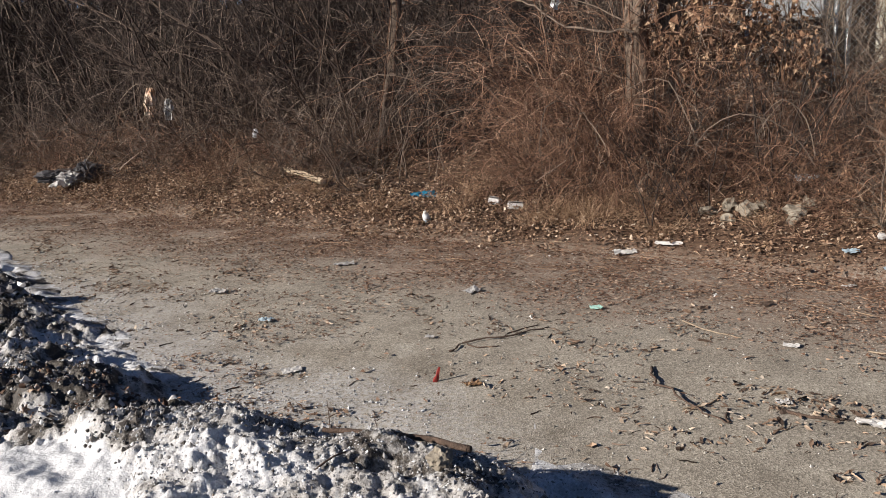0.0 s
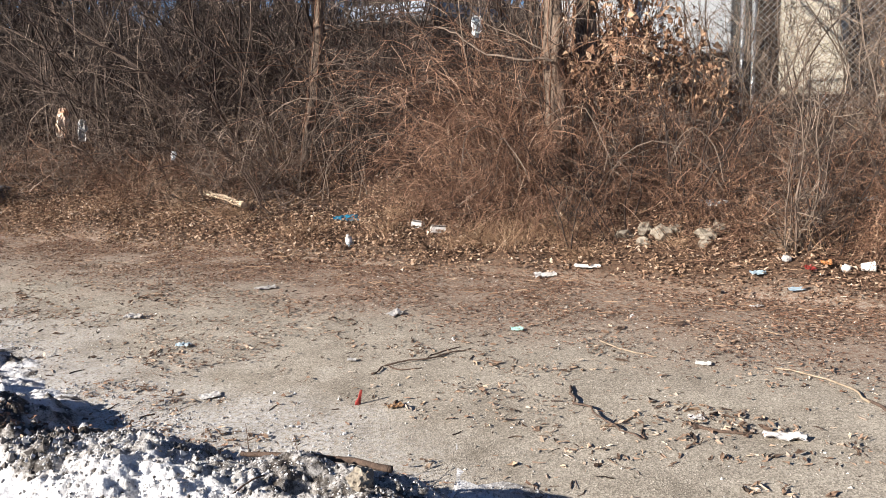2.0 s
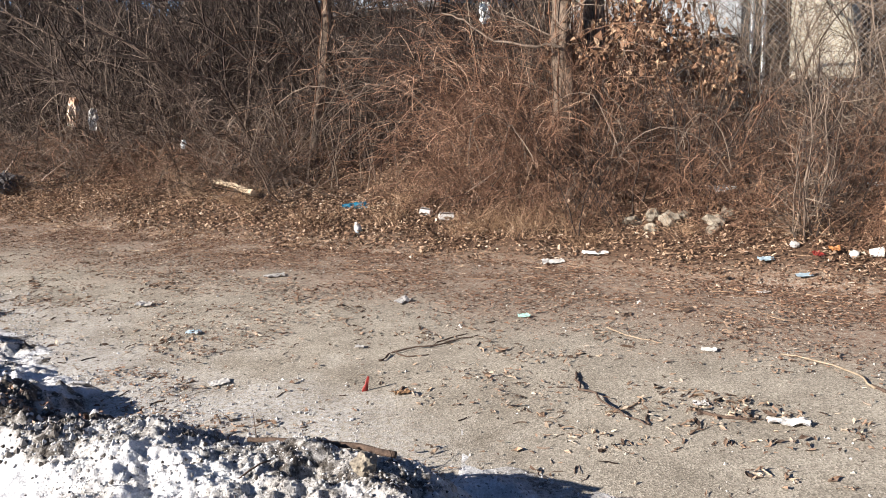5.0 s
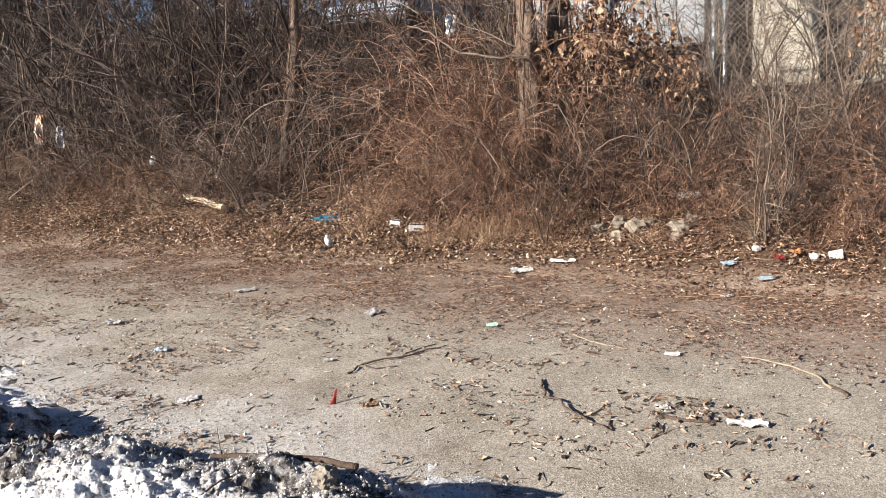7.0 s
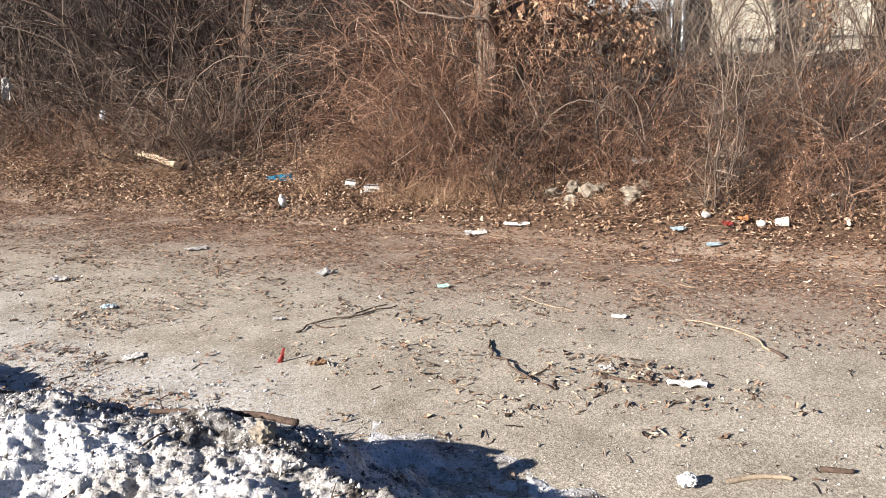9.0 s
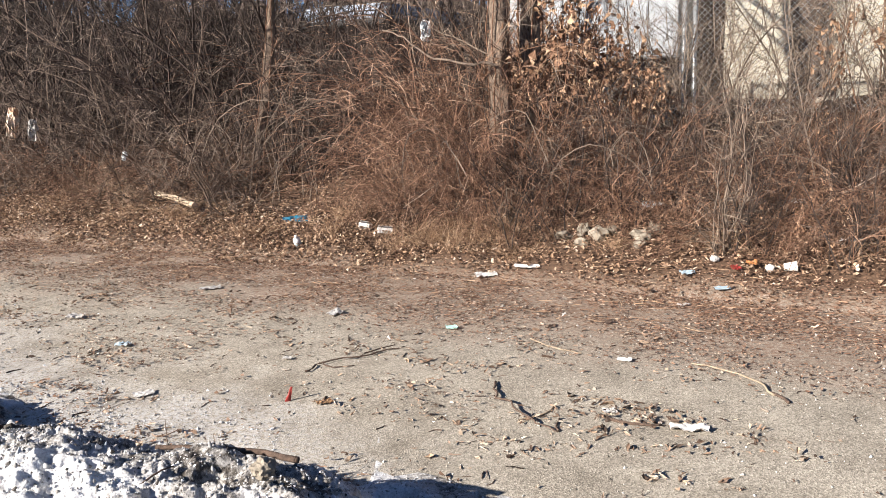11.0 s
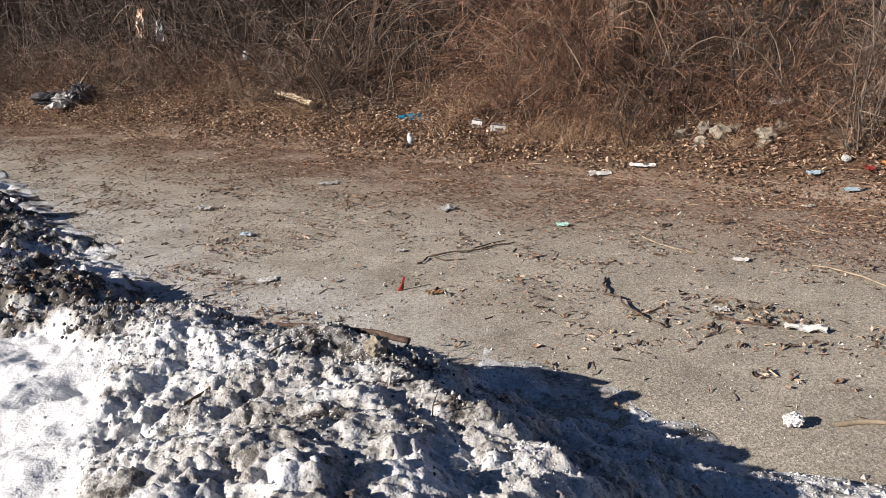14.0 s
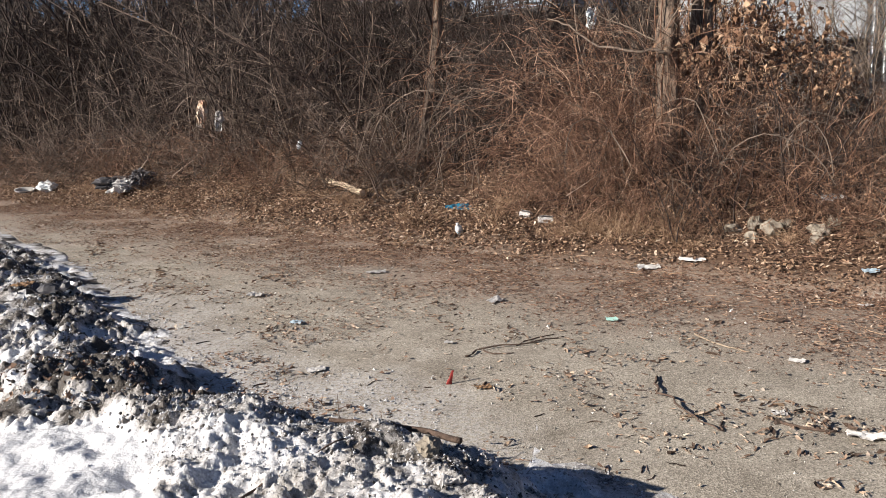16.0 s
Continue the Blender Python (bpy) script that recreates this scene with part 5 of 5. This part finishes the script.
def bottle(x, y, turn):
    ob = thing("plastic_bottle", "white plastic bottle with a blue band leaning in the leaves", "bottle", "", (0, 0, 0))
    ob.matrix_basis = pose(x, y, rest_z(x, y) + 0.0, 24, -20, turn)
    V, F = lathe([(0.001, 0), (0.036, 0.0), (0.04, 0.008), (0.04, 0.085), (0.034, 0.105), (0.016, 0.122), (0.016, 0.13)])
    part("body", mesh_from("body", V, F, CLEAR, True), None, ob)
    V, F = lathe([(0.0415, 0.02), (0.0415, 0.055)])
    part("band", mesh_from("band", V, F, PALE_BLUE, True), None, ob, "pale blue band")
    V, F = lathe([(0.018, 0.126), (0.018, 0.146), (0.001, 0.147)])
    part("cap", mesh_from("cap", V, F, PAPER, True), None, ob)
    return ob


def cup(x, y, turn):
    ob = thing("foam_cup", "white foam cup lying on its side in the leaves", "cup", "")
    ob.matrix_basis = pose(x, y, rest_z(x, y) + 0.055, 84, 0, turn)
    V, F = lathe([(0.001, 0.0), (0.028, 0.0), (0.04, 0.095), (0.043, 0.097), (0.042, 0.101), (0.037, 0.097), (0.026, 0.005), (0.001, 0.005)])
    part("body", mesh_from("body", V, F, FOAM, True), None, ob)
    return ob


def carton(x, y, turn, w, d, h, label):
    """An open box with thin walls and one lifted flap."""
    ob = thing("food_carton", label, "carton", "cartons in the leaves")
    ob.matrix_basis = pose(x, y, rest_z(x, y) + 0.02, -14, 8, turn)
    t = 0.004
    part("base", box_bm(-w / 2, w / 2, -d / 2, d / 2, 0, t), GREY_PAPER, ob)
    for name, v in (("side", (-w / 2, w / 2, -d / 2, -d / 2 + t, t, h)), ("side", (-w / 2, w / 2, d / 2 - t, d / 2, t, h)), ("end", (-w / 2, -w / 2 + t, -d / 2 + t, d / 2 - t, t, h)), ("end", (w / 2 - t, w / 2, -d / 2 + t, d / 2 - t, t, h))):
        part(name, box_bm(*v), PAPER, ob)
    flap = part("lid", box_bm(-w / 2, w / 2, 0, d * 0.8, 0, t), GREY_PAPER, ob, "bent grimy lid")
    flap.matrix_basis = pose(0, d / 2, h + t, 168, 0, 0)
    return ob


bottle(-0.56, 7.89, 25)
cup(3.69, 5.53, 70)
carton(0.16, 7.95, -20, 0.12, 0.1, 0.06, "crushed white food carton in the dry leaves")
carton(0.38, 7.74, 10, 0.15, 0.1, 0.06, "torn greyish white carton in the dry leaves")

for nm, mat, label, cat, x, y, w, d, turn, fold in (
        ("plastic_bag", BLUE_BAG, "crumpled bright blue plastic bag among leaves", "bag", -0.66, 8.55, 0.34, 0.2, 20, 0.6),
        ("paper_scrap", PAPER, "torn strip of white paper at the leaf edge", "paper", 1.35, 6.5, 0.24, 0.1, 10, 0.5),
        ("paper_scrap", PAPER, "long white paper strip at the leaf edge", "paper", 1.72, 6.45, 0.28, 0.07, -25, 0.35),
        ("paper_napkin", PAPER, "crumpled white paper napkin on the asphalt", "napkin", 2.07, 2.98, 0.22, 0.1, -12, 0.6),
        ("paper_scrap", PAPER, "small white paper scrap on the road", "paper", 2.02, 4.07, 0.11, 0.07, -20, 0.3),
        ("paper_scrap", PAPER, "flat white paper scrap near the snow", "paper", -0.93, 3.84, 0.14, 0.1, 25, 0.2),
        ("paper_scrap", GREY_PAPER, "grimy torn paper on the road", "paper", 0.06, 5.45, 0.16, 0.12, 40, 0.4),
        ("paper_scrap", GREY_PAPER, "shredded pale paper among leaf crumbs", "paper", -1.18, 6.5, 0.22, 0.12, 15, 0.35),
        ("candy_wrapper", MINT, "mint-green shiny wrapper on the road", "wrapper", 0.96, 4.93, 0.1, 0.08, 10, 0.5),
        ("candy_wrapper", PALE_BLUE, "pale violet-blue torn wrapper on the road", "wrapper", -1.4, 4.85, 0.12, 0.08, -10, 0.6),
        ("paper_scrap", GREY_PAPER, "greyish scrap of card on the road", "paper", -2.06, 5.65, 0.16, 0.12, 0, 0.5),
        ("paper_scrap", PAPER, "small white scrap on the leaf crumbs", "paper", 2.8, 5.3, 0.11, 0.06, 20, 0.3),
        ("plastic_sheet", PALE_BLUE, "flattened pale blue plastic at the leaf edge", "plastic", 3.16, 5.45, 0.15, 0.06, 0, 0.25),
        ("plastic_bag", PALE_BLUE, "small blue-grey plastic bag in the leaves", "bag", 2.96, 5.71, 0.14, 0.08, 10, 0.6),
        ("candy_wrapper", RED, "crumpled red and white wrapper in the leaves", "wrapper", 3.32, 5.59, 0.1, 0.08, 20, 0.6),
        ("food_wrapper", ORANGE, "crumpled orange wrapper in the leaves", "wrapper", 3.48, 5.66, 0.1, 0.08, -15, 0.6),
        ("foil_scrap", CLEAR, "torn silvery foil caught in the brush", "foil", 3.0, 6.95, 0.3, 0.16, 30, 0.5),
        ("foil_scrap", CLEAR, "scrap of white plastic under the roadside shrub", "foil", 4.27, 6.6, 0.22, 0.12, 0, 0.5),
        ("paper_scrap", PAPER, "white scrap at the foot of the roadside shrub", "paper", 4.35, 5.75, 0.2, 0.1, -40, 0.5),
        ("paper_scrap", GREY_PAPER, "small pale scrap on the asphalt", "paper", -0.16, 4.39, 0.07, 0.05, 0, 0.5),
        ("paper_scrap", GREY_PAPER, "pale scrap among brown leaves on the road", "paper", 1.73, 3.25, 0.09, 0.06, 0, 0.5),
        ("plastic_bag", GREEN_BAG, "bright green plastic bag frozen into the snow ridge", "bag", -2.42, 2.75, 0.26, 0.3, 20, 0.7)):
    single(nm, sheet_bm(w * 0.85, d * 0.85, len(label) + x, fold), mat, label, cat, x, y, turn, rest_z(x, y) + (0.14 if "brush" in label else 0.03 if up_bank(x, y) > 0 else 0.004), (14 if up_bank(x, y) > 0 else 50 if mat is GREEN_BAG else 0, 0))

for x, y, r, sd in ((2.34, 6.84, 0.12, 1), (2.43, 6.59, 0.12, 2), (2.14, 6.83, 0.11, 3), (2.81, 6.49, 0.14, 4), (2.72, 6.36, 0.09, 5), (2.58, 6.72, 0.1, 6), (2.25, 6.6, 0.08, 7), (2.95, 6.6, 0.12, 8)):
    single("rubble_stone", lump_bm(r * (0.5 + 0.1 * (sd % 4)), r * 0.55, r * (0.35 + 0.12 * (sd % 3)), sd, 0.95, 2, 1.15), ROCK, "broken pale concrete rubble in the leaf litter", "stone", x, y, sd * 67, rest_z(x, y) - r * 0.36, (sd * 7 % 30 - 15, sd * 11 % 30 - 15), group="rubble at the bank's foot")
single("paper_ball", lump_bm(0.036, 0.034, 0.034, 3, 0.3), PAPER, "crushed white paper ball in the leaves", "paper", 3.6, 5.58)
single("paper_ball", lump_bm(0.036, 0.032, 0.025, 5, 0.4), GREY_PAPER, "crushed greyish paper ball in the leaves", "paper", 3.21, 5.77)
single("ice_chunk", lump_bm(0.036, 0.032, 0.026, 8, 0.35, 4), ICE, "lump of white ice on the asphalt", "ice", 1.74, 2.05)
single("ice_chunk", lump_bm(0.05, 0.045, 0.045, 9, 0.35, 4), ICE, "lump of white ice by the snow's foot", "ice", 1.22, 1.75)
single("orange_leaf", sheet_bm(0.09, 0.06, 4, 0.5), TAN_LEAF, "single curled orange leaf on the asphalt", "leaf", 0.17, 3.58, 20)
for x, y, n, wx, wy in ((2.3, 2.84, 7, 0.05, 0.03), (2.42, 2.95, 5, 0.05, 0.03), (1.75, 2.45, 7, 0.05, 0.03), (1.5, 3.3, 6, 0.05, 0.04), (-0.75, 3.3, 8, 0.06, 0.05), (1.72, 3.2, 40, 0.14, 0.06), (1.9, 3.08, 44, 0.14, 0.05),
                        (0.75, 3.75, 8, 0.08, 0.05), (1.05, 4.0, 8, 0.1, 0.05), (-1.6, 4.6, 14, 0.15, 0.06), (-0.9, 4.75, 12, 0.15, 0.05), (2.2, 4.3, 8, 0.1, 0.05), (0.35, 2.85, 5, 0.05, 0.03), (2.5, 2.6, 6, 0.08, 0.03), (-2.3, 4.7, 14, 0.12, 0.08)):
    px, py = nr.normal(0, wx, n), nr.normal(0, wy, n)
    c = np.stack([px, py, 0.006 + 0.02 * nr.rand(n)], 1)
    ob = new("leaf_clump", leaves_mesh("leaf_clump", c, nr.uniform(0.02, 0.055, n), DRIFT, nr, 0.9, 0.8, 0.6))
    ob.location = (x, y, rest_z(x, y))
    tagged(ob, "clump of curled brown leaves on the asphalt", "leaves", "leaf clumps on the road", "stuff")

# red wrapper standing folded on the road
bm = box_bm(-0.014, 0.014, -0.006, 0.006, 0.0, 0.085)
bmesh.ops.subdivide_edges(bm, edges=bm.edges[:], cuts=3, use_grid_fill=True)
for v in bm.verts:
    k = v.co.z / 0.085
    v.co.x = v.co.x * (1.1 - 0.75 * k) + 0.028 * k + 0.006 * noise.noise(v.co * 60)
    v.co.y = v.co.y * (1.0 - 0.5 * k) + 0.006 * noise.noise(v.co * 70 + Vector((3, 1, 2)))
single("red_wrapper", bm, RED, "small red wrapper folded to a point, standing on the asphalt", "wrapper", -0.045, 3.64, 20, rest_z(-0.045, 3.64) - 0.002)

# split log on the leaves
log = thing("split_log", "pale split log with a splintered end on the leaves", "log")
lx, ly = -2.3, 9.55
log.matrix_basis = pose(lx, ly, rest_z(lx, ly) + 0.15, 0, 4, -48)
T = Tubes()
T.tube([Vector((-0.42, 0, 0)), Vector((-0.1, 0.01, 0.02)), Vector((0.25, 0, 0.0)), Vector((0.48, -0.01, 0))], 0.032, 0.044, 6)
part("body", T.mesh("body", PALE_WOOD), None, log)
T = Tubes()
for k in range(5):
    T.tube([Vector((-0.4, 0.01 * (k - 2), 0.01 * k)), Vector((-0.62 - 0.05 * (k % 3), 0.035 * (k - 2), 0.03 * (k % 2)))], 0.014, 0.003, 4)
part("splinter", T.mesh("splinter", PALE_WOOD), None, log, "frayed splinters")

# dumped rubbish at the far end of the bank
for x, y, rx, ry, rz, sd in ((-7.0, 11.85, 0.28, 0.2, 0.1, 1), (-6.35, 11.6, 0.2, 0.17, 0.15, 2)):
    single("rubbish_bag", lump_bm(rx, ry, rz, sd, 0.5, 4, 2.2), BLACK_BAG, "slumped black rubbish bag at the foot of the bank", "bag", x, y, sd * 50, rest_z(x, y) - 0.02, group="dumped rubbish bags")
single("paper_scrap", sheet_bm(0.3, 0.25, 41, 0.7), PAPER, "white crumpled paper on the black bags", "paper", -6.75, 11.45, 0, rest_z(-6.75, 11.45) + 0.1)
single("plastic_bag", lump_bm(0.16, 0.13, 0.09, 17, 0.6, 4), GREY_PAPER, "crumpled grey plastic between the rubbish bags", "bag", -6.68, 11.62, 40)
V, F = lathe([(0.001, 0.0), (0.2, 0.0), (0.25, 0.05), (0.3, 0.17), (0.33, 0.18), (0.33, 0.2), (0.28, 0.19), (0.22, 0.06), (0.001, 0.03)], 24)
basin = thing("wash_basin", "grimy white basin dumped at the road's edge", "basin")
basin.matrix_basis = pose(-10.0, 13.6, rest_z(-10.0, 13.6) - 0.01, 8, 5, 0) @ Matrix.Diagonal((0.6, 0.55, 0.6, 1))
part("body", mesh_from("bowl", V, F, PORCELAIN, True), None, basin)
single("plastic_bag", lump_bm(0.16, 0.12, 0.09, 12, 0.6, 4), CLEAR, "crumpled white plastic bag beside the basin", "bag", -9.3, 13.3, 10)


def hanging_bag(x, y, z, w, h, mat, label, seed):
    """A torn crumpled bag snagged on twigs, hanging down from its top."""
    bm = sheet_bm(w, h, seed, 0.9, 14)
    for v in bm.verts:
        k = 0.5 + v.co.y / h
        v.co.x = v.co.x * (0.35 + 0.65 * math.sin(math.pi * min(max(1.0 - k * 0.85, 0.05), 0.8))) + 0.03 * noise.noise(Vector((seed, k * 4, 0)))
        v.co.z *= 1.3
    return single("plastic_bag", bm, mat, label, "bag", x, y, 20, z + h / 2, (78, 8), "bags snagged in the brush")


TORN = plain("torn_print_bag", (0.78, 0.74, 0.66), (0.42, 0.2, 0.09), 5, 0.5)
hanging_bag(-4.96, 11.1, 1.25, 0.17, 0.42, TORN, "torn cream and rust plastic bag snagged on twigs", 1)
hanging_bag(-4.6, 10.9, 1.2, 0.13, 0.3, GREY_PAPER, "milky plastic bag snagged on twigs", 2)
hanging_bag(-3.06, 10.0, 0.95, 0.07, 0.12, CLEAR, "small white plastic scrap snagged on twigs", 3)
x, y = along(-0.4, 2.5)
hanging_bag(x, y, 2.3, 0.14, 0.26, CLEAR, "white plastic bag caught high in the bramble", 4)


# ---- sticks on road and snow ----
def stick(name, pts, r0, r1, mat, label, lift=0.0, bridge=False, bend=0.02):
    """A stick along ground points, smoothed and knotty; bridge: stiff, resting on its two ends."""
    T, line = Tubes(), []
    P = [Vector((*pts[0], 0))] + [Vector((*p, 0)) for p in pts] + [Vector((*pts[-1], 0))]
    for i in range(1, len(P) - 2):
        for k in range(5):
            t = k / 5
            c = 0.5 * ((2 * P[i]) + (P[i + 1] - P[i - 1]) * t + (2 * P[i - 1] - 5 * P[i] + 4 * P[i + 1] - P[i + 2]) * t * t + (3 * P[i] - P[i - 1] - 3 * P[i + 1] + P[i + 2]) * t ** 3)
            q = Vector((c.x * 11 + len(label), c.y * 11, 0))
            line.append(Vector((c.x + bend * noise.noise(q), c.y + bend * noise.noise(q + Vector((5, 5, 5))), 0)))
    line.append(P[-1])
    za, zb = rest_z(*pts[0]), rest_z(*pts[-1])
    for i, p in enumerate(line):
        k = i / (len(line) - 1)
        z = za + (zb - za) * k + 0.01 * noise.noise(Vector((k * 5, 0, r0 * 900))) if bridge else max(rest_z(p.x, p.y), 0.0)
        p.z = z + r0 * 0.8 + (lift if bridge else lift * math.sin(math.pi * k))
    T.tube(line, r0, r1, 7)
    return tagged(new(name, T.mesh(name, mat, True)), label, "stick")


stick("bent_stick", [(1.17, 3.78), (1.16, 3.55), (1.24, 3.3), (1.33, 3.12), (1.42, 3.03)], 0.0075, 0.0035, DARK_BARK, "dark bent stick lying on the asphalt", 0.02, False, 0.045)
stick("twig", [(1.23, 3.2), (1.36, 3.25), (1.45, 3.36)], 0.006, 0.004, WOOD, "pale stripped twig across the bent stick")
stick("twig", [(1.42, 3.03), (1.43, 3.12), (1.45, 3.2)], 0.006, 0.004, DARK_BARK, "dark forked twig end on the asphalt")
stick("pale_stick", [(2.42, 3.95), (2.58, 3.74), (2.66, 3.55), (2.68, 3.38)], 0.0045, 0.007, WOOD, "long pale curved stick on the asphalt", 0.015, False, 0.04)
stick("twig", [(2.675, 3.42), (2.7, 3.34), (2.71, 3.26)], 0.008, 0.011, DARK_BARK, "short dark twig at the end of a pale stick")
stick("twig", [(1.5, 4.62), (1.6, 4.42), (1.78, 4.24)], 0.005, 0.004, WOOD, "pale bent twig on the asphalt")
stick("twig", [(-0.02, 4.12), (0.12, 4.28), (0.32, 4.36), (0.62, 4.55)], 0.007, 0.004, DARK_BARK, "long dark ragged twig on the asphalt", 0.01, False, 0.05)
stick("twig", [(0.1, 4.25), (0.16, 4.18), (0.3, 4.2)], 0.006, 0.003, DARK_BARK, "short dark side twig on the asphalt")
stick("twig", [(0.3, 4.36), (0.4, 4.5), (0.55, 4.6)], 0.005, 0.003, DARK_BARK, "thin dark side twig on the asphalt")
stick("twig", [(-8.4, 11.1), (-7.6, 10.9)], 0.015, 0.01, DARK_BARK, "dark stick at the far road edge")
stick("bark_strip", [(1.9, 2.06), (2.05, 2.08), (2.16, 2.04)], 0.012, 0.008, WOOD, "strip of pale bark on the asphalt")
stick("bark_strip", [(2.3, 2.1), (2.42, 2.07)], 0.013, 0.01, DARK_BARK, "strip of dark bark on the asphalt")
stick("bark_strip", [(1.68, 3.2), (1.8, 3.08), (1.95, 3.05)], 0.01, 0.006, DARK_BARK, "strip of red-brown bark on the asphalt")
stick("snow_branch", [(-0.28, 2.1), (-0.1, 2.08), (0.1, 2.03), (0.28, 1.94)], 0.009, 0.013, DARK_BARK, "dark broken branch lying on the snow ridge", 0.03, True, 0.008)
stick("twig", [(-0.4, 1.4), (-0.28, 1.62), (-0.13, 1.82)], 0.006, 0.003, DARK_BARK, "thin twig lying on the snow", 0.015, True)
for k, (x, y, dx, dy, h) in enumerate(((-0.1, 2.3, -0.05, 0.12, 0.13), (-0.02, 2.28, 0.1, 0.05, 0.09), (-0.32, 2.35, -0.02, 0.06, 0.11), (-0.05, 2.4, 0.15, 0.1, 0.07), (0.45, 1.25, 0.02, 0.02, 0.07))):
    T, z = Tubes(), rest_z(x, y)
    T.tube([Vector((x, y, z - 0.02)), Vector((x + dx * 0.3, y + dy * 0.3, z + h * 0.5)), Vector((x + dx, y + dy, z + h))], 0.003, 0.0015, 4)
    T.tube([Vector((x + dx * 0.3, y + dy * 0.3, z + h * 0.5)), Vector((x + dx * 0.3 + 0.06, y + dy * 0.2, z + h * 0.75))], 0.003, 0.0015, 4)
    tagged(new("twig", T.mesh("twig", DARK_BARK)), "thin dark twig sticking out of the snow", "stick", "twigs in the snow")
single("leaf_curl", sheet_bm(0.09, 0.06, 77, 0.8), GREY_PAPER, "curled pale leaf on the snow", "leaf", 0.31, 1.5, 30)
single("foam_stone", lump_bm(0.04, 0.04, 0.035, 14, 0.4), ROCK, "tan stone resting on the snow", "stone", 0.2, 1.72)
single("tar_scrap", sheet_bm(0.4, 0.26, 52, 0.6), BLACK_BAG, "torn black roofing scrap on the snow ridge", "scrap", -3.75, 5.35, 20, rest_z(-3.75, 5.35) + 0.03)
single("card_scrap", sheet_bm(0.16, 0.12, 53, 0.4), TAN_LEAF, "tan piece of card on the snow ridge", "card", -4.1, 5.4, 0, rest_z(-4.1, 5.4) + 0.04)

# torn leaves and stalks over the dark part of the ridge
x, y = nr.uniform(-2.7, -0.7, 1600), nr.uniform(2.3, 4.2, 1600)
dd, hh = crest_frame(x, y)
ok = (np.abs(dd) < 0.4) & (nr.rand(1600) < np.exp(-((y - 2.9) / 0.3) ** 2) + 0.12)
x, y = x[ok], y[ok]
ob = new("ridge_leaves", leaves_mesh("ridge_leaves", np.stack([x, y, snow_z(x, y) + 0.012], 1), nr.uniform(0.015, 0.045, len(x)), LEAF_ROAD, nr, 0.6))
tagged(ob, "brown leaves and bark frozen into the snow ridge", "leaf litter", kind="stuff")
